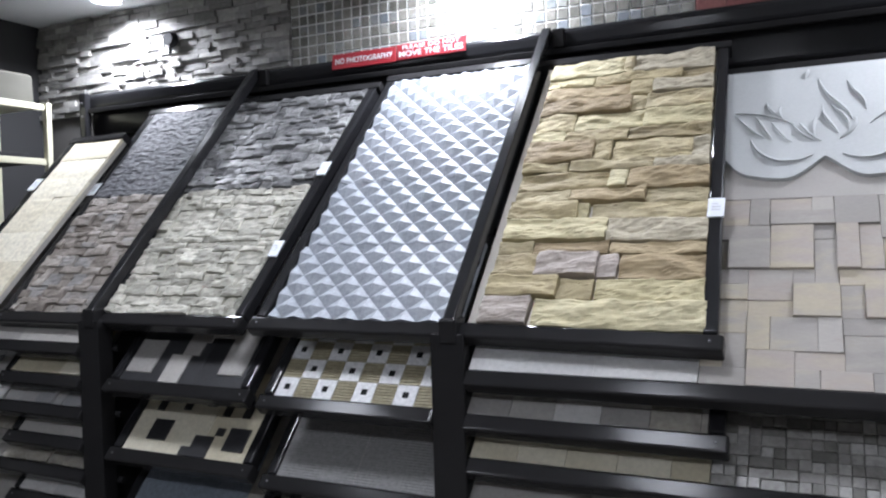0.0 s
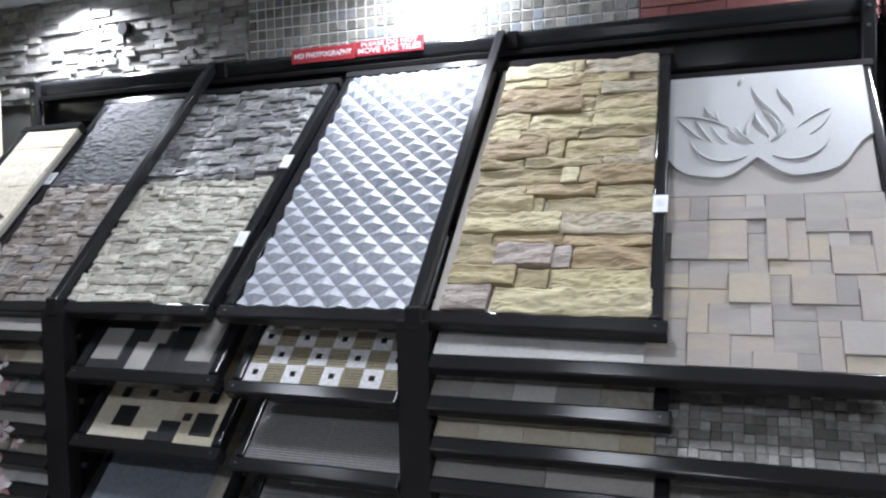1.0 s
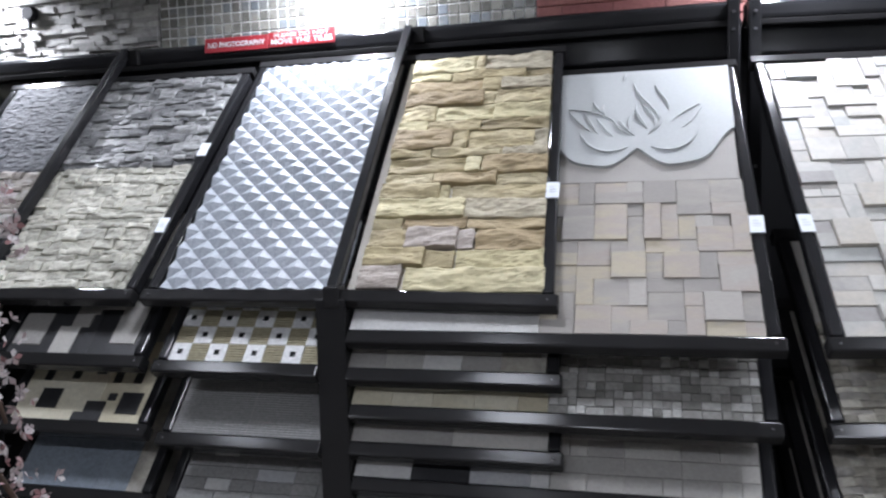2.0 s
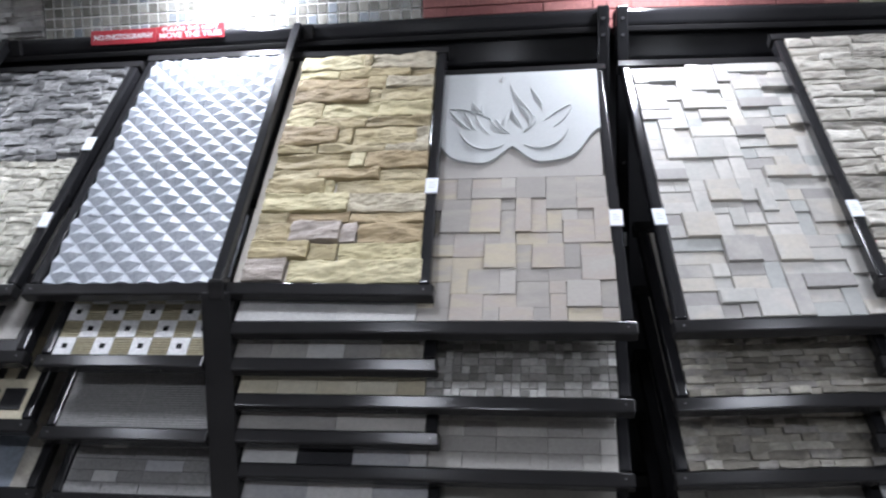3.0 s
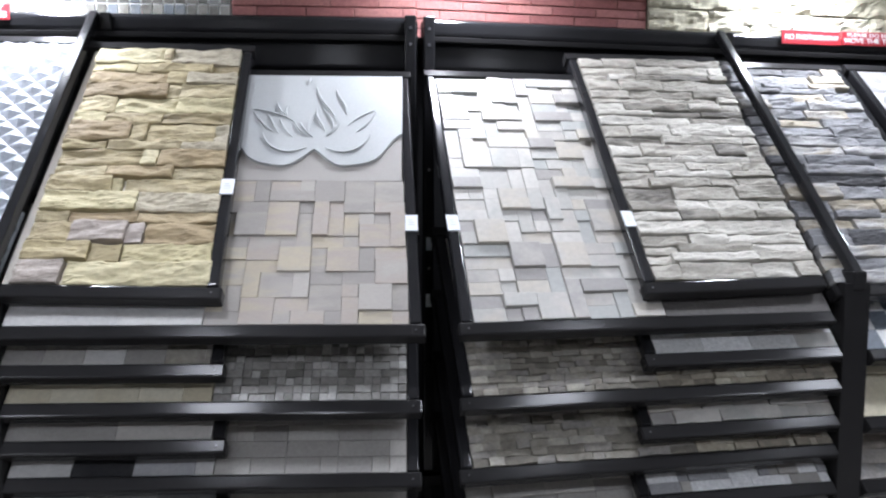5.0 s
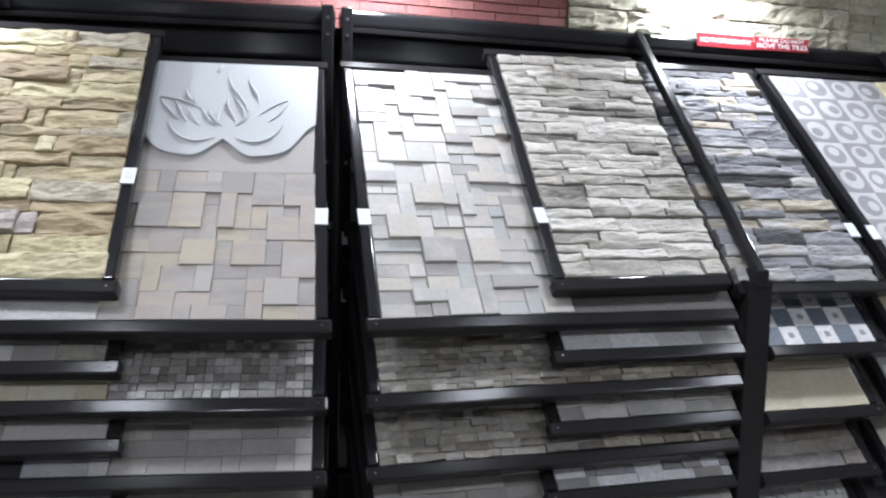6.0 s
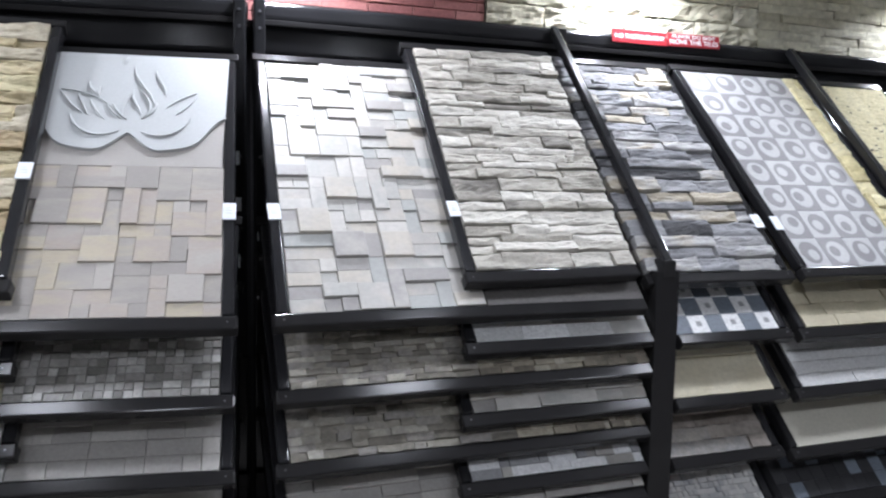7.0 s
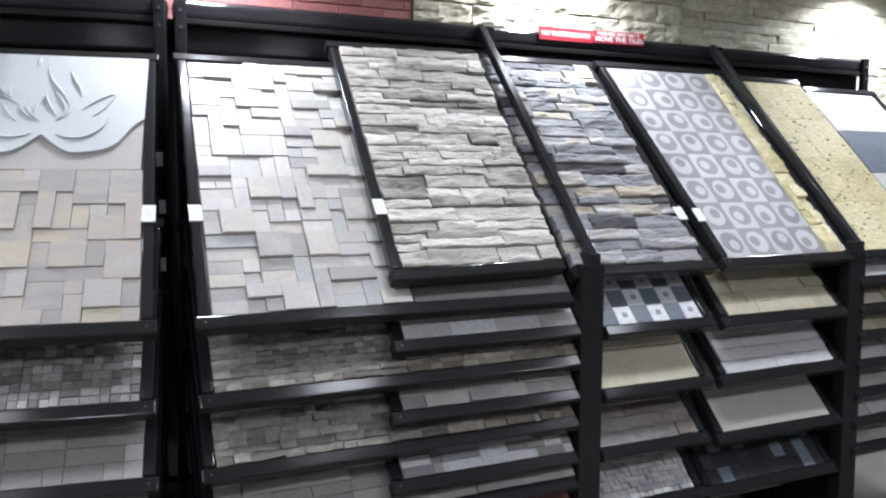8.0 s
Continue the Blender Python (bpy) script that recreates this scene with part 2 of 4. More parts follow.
def box_into(vs, fs, x0, x1, y0, y1, z0, z1, c=0.0):
    """A box with its upper edges chamfered by c, added to the lists."""
    b = len(vs)
    vs += [(x0, y0, z0), (x1, y0, z0), (x1, y1, z0), (x0, y1, z0)]
    if c <= 0:
        vs += [(x0, y0, z1), (x1, y0, z1), (x1, y1, z1), (x0, y1, z1)]
        fs += [(b + 3, b + 2, b + 1, b), (b, b + 1, b + 5, b + 4), (b + 1, b + 2, b + 6, b + 5), (b + 2, b + 3, b + 7, b + 6), (b + 3, b, b + 4, b + 7), (b + 4, b + 5, b + 6, b + 7)]
        return
    vs += [(x0, y0, z1 - c), (x1, y0, z1 - c), (x1, y1, z1 - c), (x0, y1, z1 - c)]
    vs += [(x0 + c, y0 + c, z1), (x1 - c, y0 + c, z1), (x1 - c, y1 - c, z1), (x0 + c, y1 - c, z1)]
    fs.append((b + 3, b + 2, b + 1, b))
    for k in range(2):
        o = b + 4 * k
        for i in range(4):
            j = (i + 1) % 4
            fs.append((o + i, o + j, o + 4 + j, o + 4 + i))
    fs.append((b + 8, b + 9, b + 10, b + 11))


BOXES = {}


def box_mesh(name, w, h, t, mat, c=0.0015):
    """A chamfered slab with its lower left corner at the origin, shared by all pieces of that size."""
    key = (round(w, 4), round(h, 4), round(t, 4), mat.name, round(c, 5))
    if key not in BOXES:
        vs, fs = [], []
        box_into(vs, fs, 0, w, 0, h, 0, t, min(c, w / 3, h / 3, t * 0.8))
        BOXES[key] = mesh_of(name, vs, fs, [mat])
    return BOXES[key]


def bar_bm(lx, ly, lz, bevel=0.003):
    """A bevelled bar of that size, centred."""
    bm = bmesh.new()
    bmesh.ops.create_cube(bm, size=1)
    bmesh.ops.scale(bm, vec=(lx, ly, lz), verts=bm.verts)
    bmesh.ops.bevel(bm, geom=bm.edges[:], offset=bevel, segments=2 if bevel < 0.008 else 4, affect="EDGES", profile=0.55)
    return bm


def bar(name, x0, x1, y0, y1, z0, z1, mat, parent, bevel=0.003, label=""):
    return part(name, bar_bm(x1 - x0, y1 - y0, z1 - z0, bevel), mat, parent, label, pose((x0 + x1) / 2, (y0 + y1) / 2, (z0 + z1) / 2))


def rough_mesh(w, h, t, mat, seed, amp=0.01, cell=0.02, freq=18.0, ridge=0.5, edge=0.005, along=1.0):
    """A split-face stone: a slab whose face is broken into slanting ledges and chips, with ragged edges."""
    nx, ny = max(3, int(w / cell)), max(3, int(h / (cell * 0.55)))
    vs, fs = [], []
    ta, tb = 0.5 * noise.noise(Vector((seed, 1.7, 4.1))), 0.9 * noise.noise(Vector((seed, 8.3, 2.9)))
    for j in range(ny + 1):
        for i in range(nx + 1):
            a, b = i / nx, j / ny
            q = Vector((a * w * freq * along + seed * 3.7, b * h * freq * 2.1 + seed * 1.3, seed * 0.77))
            n = noise.noise(q)
            step = noise.noise(q * 0.8 + Vector((5, 9, 2))) * 3.0
            step = (math.floor(step) + min(1.0, (step - math.floor(step)) * 3.0)) / 3.0
            z = t + amp * (0.45 * n + ridge * step + 0.3 * noise.noise(q * 2.9) + ta * (a - 0.5) + tb * (b - 0.5))
            if i in (0, nx) or j in (0, ny):
                z -= amp * (0.15 + 0.35 * abs(noise.noise(q * 1.9)))
            dx = edge * noise.noise(q * 1.3 + Vector((1, 7, 3))) * (1 if 0 < i < nx else 0.5)
            dy = edge * noise.noise(q * 1.1 + Vector((8, 2, 6))) * 0.8
            vs.append((a * w + dx, b * h + dy, max(0.003, z)))
    for j in range(ny):
        for i in range(nx):
            o = j * (nx + 1) + i
            fs.append((o, o + 1, o + nx + 2, o + nx + 1))
    rimv = [i for i in range(nx + 1)] + [j * (nx + 1) + nx for j in range(1, ny + 1)] + [ny * (nx + 1) + i for i in range(nx - 1, -1, -1)] + [j * (nx + 1) for j in range(ny - 1, 0, -1)]
    b0 = len(vs)
    vs += [(vs[k][0], vs[k][1], 0.0) for k in rimv]
    n = len(rimv)
    for i in range(n):
        j = (i + 1) % n
        fs.append((rimv[j], rimv[i], b0 + i, b0 + j))
    return mesh_of("stone", vs, fs, [mat])


# ---- boards ----
FR = 0.044


def board(k, u0, u1, h, drop, label, d=0.0, back=BACKING, tag_at=None, tag_side=1, turn=0.0, s0=0.0, group="sample boards", sides=(1, 1), tag_both=False):
    """A sample board in a black steel frame: the tiled field is (u1-u0) x h, its lower left corner at the thing's origin."""
    w = u1 - u0
    b = thing("sample_board", on_board(k, u0, s0, drop, d, turn), label, "tile display", group)
    lo, hi = -0.036, 0.006
    bar("bottom_rail", -FR * sides[0], w + FR * sides[1], -FR, -0.001, lo, hi, BLACK, b, 0.006)
    bar("top_rail", -FR * sides[0], w + FR * sides[1], h + 0.001, h + FR * 0.8, lo, hi, BLACK, b)
    if sides[0]:
        bar("side_rail", -FR * 0.8, -0.001, 0, h, lo, hi, GLOSS, b, 0.008)
    if sides[1]:
        bar("side_rail", w + 0.001, w + FR * 0.8, 0, h, lo, hi, GLOSS, b, 0.008)
    bar("backing", 0, w, 0, h, lo + 0.006, -0.012, back, b, 0.001)
    for s in ((tag_side,) if not tag_both else (-1, 1)):
        if tag_at is not None:
            x = w + 0.001 if s > 0 else -FR * 0.8 - 0.002
            t = under("price_tag", box_mesh("price_tag", 0.038, 0.064, 0.004, TAG, 0.001), b, pose(x - 0.001, tag_at, hi + 0.001), "white paper tag")
            for i in range(3):
                under("writing", box_mesh("writing", 0.020 - 0.006 * (i == 2), 0.0022, 0.0006, INK, 0), t, pose(0.009, 0.022 + 0.010 * i, 0.0042))
    for x in ((-FR * 0.4,) if sides[0] else ()) + ((w + FR * 0.4,) if sides[1] else ()):
        sc = bmesh.new()
        bmesh.ops.create_cone(sc, cap_ends=True, segments=10, radius1=0.003, radius2=0.0022, depth=0.003)
        part("screw", sc, CHROME, b, "", pose(x, -FR * 0.5, hi + 0.001))
    return b


def courses(b, x0, x1, y0, y1, rows, mat, seed, amp=0.012, t=0.014, cuts=None, lengths=(0.12, 0.3), gap=0.002, pick=None, cell=0.02, ridge=0.5, freq=18.0, name="stone", edge=0.005, jut=0.01, along=1.0):
    """Courses of split stone from y1 down to y0; rows are relative heights, cuts the joints in each course."""
    rng = random.Random(seed)
    tot = sum(rows)
    y = y1
    for r, hh in enumerate(rows):
        hgt = hh / tot * (y1 - y0)
        y -= hgt
        if cuts:
            xs = [x0] + [x0 + c * (x1 - x0) for c in cuts[r % len(cuts)]] + [x1]
        else:
            xs, x = [x0], x0 + rng.uniform(*lengths) * rng.uniform(0.35, 1)
            while x < x1 - lengths[0] * 0.5:
                xs.append(x)
                x += rng.uniform(*lengths)
            xs.append(x1)
        for c in range(len(xs) - 1):
            m = pick(r, c, rng) if pick else mat
            me = rough_mesh(xs[c + 1] - xs[c] - gap, hgt - gap, t + rng.uniform(0, jut), m, rng.uniform(0, 400), amp, cell, freq, ridge, edge, along)
            under(name, me, b, pose(xs[c] + gap / 2, y + gap / 2, -0.012))


def uneven(n, seed):
    """Relative heights of n courses."""
    rng = random.Random(seed)
    return [rng.choice((0.6, 0.8, 1.0, 1.35)) for i in range(n)]


def packed(b, x0, x1, y0, y1, module, sizes, mat, seed, t=(0.010, 0.026), gap=0.001, name="block", pick=None, c=0.0016, fill=1.0, tilt=0.0, proud=()):
    """Blocks of one to three modules packed into a field, each at its own height."""
    rng = random.Random(seed)
    nx, ny = max(1, round((x1 - x0) / module)), max(1, round((y1 - y0) / module))
    mx, my = (x1 - x0) / nx, (y1 - y0) / ny
    used = set()
    steps = 5
    for i, j, a, e in proud:
        used.update((i + p, j + q) for p in range(a) for q in range(e))
        under(name, box_mesh(name, a * mx - gap, e * my - gap, t[1] + 0.002 * rng.randrange(5), pick(rng) if pick else mat, c), b, pose(x0 + i * mx + gap / 2, y0 + j * my + gap / 2, -0.012, rng.uniform(-tilt, tilt), rng.uniform(-tilt, tilt)))
    for j in range(ny - 1, -1, -1):
        for i in range(nx):
            if (i, j) in used:
                continue
            opts = list(sizes)
            rng.shuffle(opts)
            for a, e in opts + [(1, 1)]:
                cells = [(i + p, j - q) for p in range(a) for q in range(e)]
                if all(0 <= cx < nx and 0 <= cy < ny and (cx, cy) not in used for cx, cy in cells):
                    break
            used.update(cells)
            if rng.random() > fill:
                continue
            th = t[0] + (t[1] - t[0]) * rng.randrange(steps) / (steps - 1)
            mt = pick(rng) if pick else mat
            under(name, box_mesh(name, a * mx - gap, e * my - gap, th, mt, c), b, pose(x0 + i * mx + gap / 2, y0 + (j - e + 1) * my + gap / 2, -0.012, rng.uniform(-tilt, tilt), rng.uniform(-tilt, tilt)))


def slabs(b, x0, x1, y0, y1, w, h, mat, t=0.014, gap=0.0008, name="tile", shift=0.0, pick=None, seed=1):
    """Flat tiles in rows."""
    rng = random.Random(seed)
    y, r = y0, 0
    while y < y1 - 0.004:
        hh = min(h, y1 - y)
        x = x0 - (shift * w if r % 2 else 0)
        while x < x1 - 0.004:
            a, e = max(x, x0), min(x + w, x1)
            if e - a > 0.006:
                mt = pick(r, round((x - x0) / w), rng) if pick else mat
                under(name, box_mesh(name, e - a - gap, hh - gap, t, mt, 0.001), b, pose(a + gap / 2, y + gap / 2, -0.012))
            x += w
        y += hh
        r += 1


def ribs(b, x0, x1, y0, y1, pitch, mat, name="ribbed_tile", tiles=2):
    """Tiles with fine raised ribs."""
    w = (x1 - x0) / tiles
    n = max(2, int((y1 - y0) / pitch))
    vs, fs = [], []
    prof = []
    for i in range(n):
        y = i * pitch
        prof += [(y, 0.0115), (y + pitch * 0.3, 0.013), (y + pitch * 0.7, 0.013), (y + pitch * 0.9, 0.0115)]
    for y, z in prof:
        vs += [(0, y, z), (w - 0.0015, y, z)]
    for i in range(len(prof) - 1):
        fs.append((2 * i, 2 * i + 1, 2 * i + 3, 2 * i + 2))
    me = mesh_of(name, vs, fs, [mat])
    for i in range(tiles):
        under(name, me, b, pose(x0 + i * w, y0, -0.012))


def frame_bar_between(name, p, q, wide, deep, mat, parent):
    """A bar from p to q, its deep side across the rack plane."""
    p, q = Vector(p), Vector(q)
    d = q - p
    bm = bar_bm(wide, d.length, deep, 0.004)
    a = math.degrees(math.atan2(d.z, d.y))
    return part(name, bm, mat, parent, "", pose(*((p + q) / 2), a))


def racked(b, w, h, l0, l1, sag=0.0):
    """The frame of a hinged board, pulled out of square: its lower end shifts by l0 on one side and l1 on the other, the free side sags."""
    for o in b.children:
        box = [o.matrix_basis @ Vector(c) for c in o.bound_box]
        x, y = sum(c.x for c in box) / 8, sum(c.y for c in box) / 8
        f = max(0.0, min(1.0, x / w))
        m = pose((l0 + (l1 - l0) * f) * (1 - y / h), -sag * f * (1 if l1 > 0 else 0) - sag * (1 - f) * (1 if l1 <= 0 else 0), 0)
        if o.name.startswith("side_rail"):
            a = l1 if x > w / 2 else l0
            o.matrix_basis = m @ o.matrix_basis @ pose(0, 0, 0, 0, 0, math.degrees(math.atan2(a, h)))
        elif o.name.startswith("backing"):
            o.matrix_basis = pose((l0 + l1) / 2, 0, 0) @ o.matrix_basis @ Matrix.Diagonal((1 - max(0, (l0 - l1) / w) * 0.6, 1, 1, 1))
        elif o.name.startswith(("bottom_rail", "top_rail")):
            k = 1 + (l1 - l0) * (1 - y / h) / w
            o.matrix_basis = m @ o.matrix_basis @ pose(0, 0, 0, 0, 0, math.degrees(math.atan2(-sag if l1 > 0 else sag, w))) @ Matrix.Diagonal((k, 1, 1, 1))
        else:
            k = 1 + (l1 - l0) * (1 - y / h) / w
            o.matrix_basis = m @ o.matrix_basis @ Matrix.Diagonal((k, 1, 1, 1))


# ---- room shell ----
def shell(name, k, x0, x1, y0, y1, z0, z1, mat, label, m=None):
    vs, fs = [], []
    box_into(vs, fs, x0, x1, y0, y1, z0, z1)
    ob = new(name, mesh_of(name, vs, fs, [mat]))
    ob.matrix_basis = RACK[k] if m is None else m
    return tagged(ob, label, "", "", "structure")


floor = shell("floor", 0, -3.2, 7.5, -5.2, 2.6, -0.06, 0.0, BACKING, "grey cement bed under polished floor tiles")
shell("ceiling", 0, -3.2, 7.5, -5.2, 2.6, CEIL, CEIL + 0.1, CEILING, "plain pale painted ceiling with recessed lamps")
wall_l = shell("wall_north", 0, -2.90, 1.19, WALL_V + 0.02, WALL_V + 0.17, 0.0, CEIL - 0.001, DARK_GROUT, "display wall with stone, mosaic and brick samples")
wall_r = shell("wall_north_east", 1, -0.01, 6.2, WALL_V + 0.02, WALL_V + 0.17, 0.0, CEIL - 0.001, DARK_GROUT, "display wall with brick and yellow stone samples")
# the wall's shade is in its base colour
shell("wall_west", 0, -2.90, -2.75, -5.2, WALL_V + 0.018, 0.0, CEIL - 0.001, SHADED_PAINT, "grey side wall, its dimness put into the paint colour")
shell("wall_south", 0, -2.9, 7.4, -5.2, -5.05, 0.0, CEIL - 0.001, PAINT, "grey painted wall behind the aisle")
shell("wall_east", 0, 7.25, 7.4, -5.04, 2.5, 0.0, CEIL - 0.001, PAINT, "grey painted end wall")


# ---- recessed ceiling lamps ----
def downlight(k, u, v, watts, group, size=0.13, spread=150):
    m = RACK[k] @ pose(u, v, CEIL)
    t = thing("ceiling_lamp", m, "round white recessed ceiling downlight, switched on", "lamp", group)
    bm = bmesh.new()
    r2 = size / 2 + 0.004
    r1 = r2 + 0.02
    bmesh.ops.create_cone(bm, cap_ends=False, segments=28, radius1=r2, radius2=r1, depth=0.014)
    part("trim_ring", bm, TRIM, t, "", pose(0, 0, -0.008))
    bm = bmesh.new()
    bmesh.ops.create_circle(bm, cap_ends=True, segments=28, radius=size / 2)
    bmesh.ops.reverse_faces(bm, faces=bm.faces[:])
    part("lens", bm, LAMP, t, "", pose(0, 0, -0.004))
    la = bpy.data.lights.new("lamp", "AREA")
    la.shape, la.size, la.energy, la.color, la.spread = "DISK", size, watts, COOL, radians(spread)
    lo = new("lamp_glow", la)
    lo.parent = t
    lo.matrix_basis = pose(0, 0, -0.02)


for k, u, v, w in WALL_LAMPS:
    downlight(k, u, v, w, "downlights over the racks")
for k, u, v, w in ROOM_LAMPS:
    downlight(k, u, v, w, "downlights over the aisle", 0.32)


# ---- display racks ----
def rack(k, posts, rail0, rail1, inner, label):
    r = thing("display_rack", RACK[k], label, "display rack", "tile racks")
    cs, sn = math.cos(radians(LEAN_BACK)), math.sin(radians(LEAN_BACK))
    for u in posts:
        bar("post", u - 0.049, u + 0.041, -0.012, 0.045, 0.0, ZM - 0.025, BLACK, r, 0.004)
        # the leaning bar from the post's head over the front of the top rail
        frame_bar_between("leaning_bar", (u, 0.004, ZM - 0.004), (u, 0.858, ZM + 0.897), 0.032, 0.036, GLOSS, r)
        bar("post_head", u - 0.024, u + 0.024, -0.016, 0.05, ZM - 0.05, ZM + 0.012, BLACK, r, 0.007)
        # added black plate under the slope, stands for the dark behind the post
        dv = [(x, y, z) for x in (u - 0.004, u + 0.004) for y, z in ((0.044, 0.0), (0.80, 0.0), (0.80, ZM + 0.62), (0.044, ZM - 0.16))]
        under("divider_panel", mesh_of("divider_panel", dv, [(0, 3, 2, 1), (4, 5, 6, 7), (0, 1, 5, 4), (1, 2, 6, 5), (2, 3, 7, 6), (3, 0, 4, 7)], [BLACK_DULL]), r)
        bar("bracket", u + 0.02, u + 0.062, 0.843, 0.865, ZM + 0.838, ZM + 0.902, BLACK, r, 0.004)
        for i in range(6):
            z = ZM - 0.12 - 0.106 * i
            kn = bmesh.new()
            bmesh.ops.create_cone(kn, cap_ends=True, segments=12, radius1=0.011, radius2=0.009, depth=0.02)
            part("hinge_knob", kn, BLACK_DULL, r, "", pose(u + 0.05, 0.05, z, 0, 90))
    a, b = rail0, rail1
    bar("top_rail", a, b, 0.865, 0.927, ZM + 0.829, ZM + 0.908, GLOSS, r, 0.026)
    bar("rail_lip", a, b, 0.847, 0.865, ZM + 0.814, ZM + 0.836, BLACK, r, 0.004)
    bar("lower_rail", a, b, 0.90, 0.930, ZM + 0.712, ZM + 0.8285, GLOSS, r, 0.02)
    bar("back_panel", a, b + 0.008, 0.935, 0.95, 0.0, ZM + 0.845, BLACK_DULL, r, 0.002)
    for u in inner:
        bar("inner_post", u - 0.022, u + 0.022, 0.832, 0.8645, 0.0, ZM + 0.908, GLOSS, r, 0.008)
        for z in (0.86, 0.80, 0.33, -0.05):
            sc = bmesh.new()
            bmesh.ops.create_cone(sc, cap_ends=True, segments=10, radius1=0.006, radius2=0.005, depth=0.004)
            part("bolt", sc, CHROME, r, "", pose(u, 0.830, ZM + z, 90))
    bar("foot_rail", a, b, 0.0, 0.06, 0.0, 0.06, BLACK, r, 0.004)
    for z in (0.35, 0.8):
        bar("cross_rail", a, b, 0.80, 0.84, z, z + 0.05, BLACK, r, 0.004)
    return r


rack(0, (-1.25, 0.0), -2.27, 1.196, (1.168, -2.245), "black painted steel tile display rack with leaning bars")
rack(1, (1.235, 2.505), -0.003, 3.60, (0.021, 3.575), "black painted steel tile display rack with leaning bars beside its twin")


# ---- signs on the rails ----
def text_mesh(words, size, mat, width):
    cu = bpy.data.curves.new("letters", "FONT")
    cu.body, cu.size, cu.align_x, cu.align_y, cu.extrude, cu.offset = words, size, "CENTER", "CENTER", 0.0004, size * 0.012
    tmp = bpy.data.objects.new("letters_tmp", cu)
    scene.collection.objects.link(tmp)
    bpy.context.view_layer.update()
    me = bpy.data.meshes.new_from_object(tmp.evaluated_get(bpy.context.evaluated_depsgraph_get()))
    bpy.data.objects.remove(tmp)
    xs = [v.co.x for v in me.vertices]
    f = width / (max(xs) - min(xs))
    me.transform(Matrix.Diagonal((f, 1, 1, 1)))
    me.materials.clear()
    me.materials.append(mat)
    return me


def sign(k, u, z, lines, label, turn=0.0):
    s = thing("sign", RACK[k] @ pose(u, 0.857, ZM + z + 0.013, 84, 0, 0) @ pose(0, 0, 0, 0, 0, turn), label, "sign", "red signs")
    under("plate", box_mesh("plate", 0.283, 0.058, 0.004, RED, 0.001), s, pose(-0.1415, -0.029, 0))
    for words, size, y, w in lines:
        under("lettering", text_mesh(words, size, WHITE_INK, w), s, pose(0, y, 0.0046), "white capital letters")


ONE = [("NO PHOTOGRAPHY", 0.030, -0.001, 0.255)]
TWO = [("PLEASE DO NOT", 0.022, 0.0145, 0.235), ("MOVE THE TILES", 0.030, -0.0105, 0.262)]
for k, u, z in ((0, -0.734, 0.880), (1, 1.665, 0.884)):
    sign(k, u, z, ONE, "red sign with white words no photography on the rail")
    sign(k, u + 0.287, z + 0.005, TWO, "red sign asking not to move the tiles on the rail", 0.6)

# ---- the big leaning boards ----
H = 1.055
# cream limestone board and a two-tone board, in the bay by the corner
b = board(0, -2.01, -1.738, 0.85, 0.0, "cream limestone sample board in black steel frame", d=0.012, tag_at=0.56, tag_side=-1, s0=0.022, sides=(1, 0))
courses(b, 0, 0.272, 0, 0.85, uneven(6, 2), CREAM_STONE, 5, 0.0025, 0.012, lengths=(0.2, 0.4), cell=0.03, gap=0.0008, jut=0.002, edge=0.002)
b = board(0, -1.722, -1.322, H, 0.0, "sample board, charcoal pitted stone over brown split stone", d=-0.03, s0=0.018, tag_at=0.56, tag_side=-1)
courses(b, 0, 0.41, 0.55, H, [1] * 4, BASALT, 6, 0.007, 0.014, lengths=(0.2, 0.42), cell=0.012, freq=45, ridge=0.3, jut=0.002, gap=0.001)
courses(b, 0, 0.41, 0, 0.548, uneven(16, 5), BROWN_SPLIT, 7, 0.009, 0.012, lengths=(0.03, 0.11), cell=0.013, freq=25, jut=0.012, gap=0.001)
racked(b, 0.41, H, 0.035, 0.03)
# split-stone board, dark above, pale below
b = board(0, -1.27, -0.665, H, 0.0, "split-stone sample board, dark grey above pale beige", d=-0.03, s0=0.022, tag_at=0.225, tag_side=1)
courses(b, 0, 0.605, 0.545, H, uneven(16, 3), DARK_SPLIT, 8, 0.010, 0.012, lengths=(0.03, 0.12), cell=0.013, freq=26, jut=0.014, gap=0.001)
courses(b, 0, 0.605, 0, 0.543, uneven(16, 4), PALE_SPLIT, 9, 0.010, 0.012, lengths=(0.03, 0.12), cell=0.013, freq=26, jut=0.013, gap=0.001)
tg = under("price_tag", box_mesh("price_tag", 0.038, 0.064, 0.004, TAG, 0.001), b, pose(0.605, 0.585, 0.007), "white paper tag")
for i in range(3):
    under("writing", box_mesh("writing", 0.020, 0.0022, 0.0006, INK, 0), tg, pose(0.009, 0.022 + 0.010 * i, 0.0042))
racked(b, 0.605, H, 0.045, -0.043)


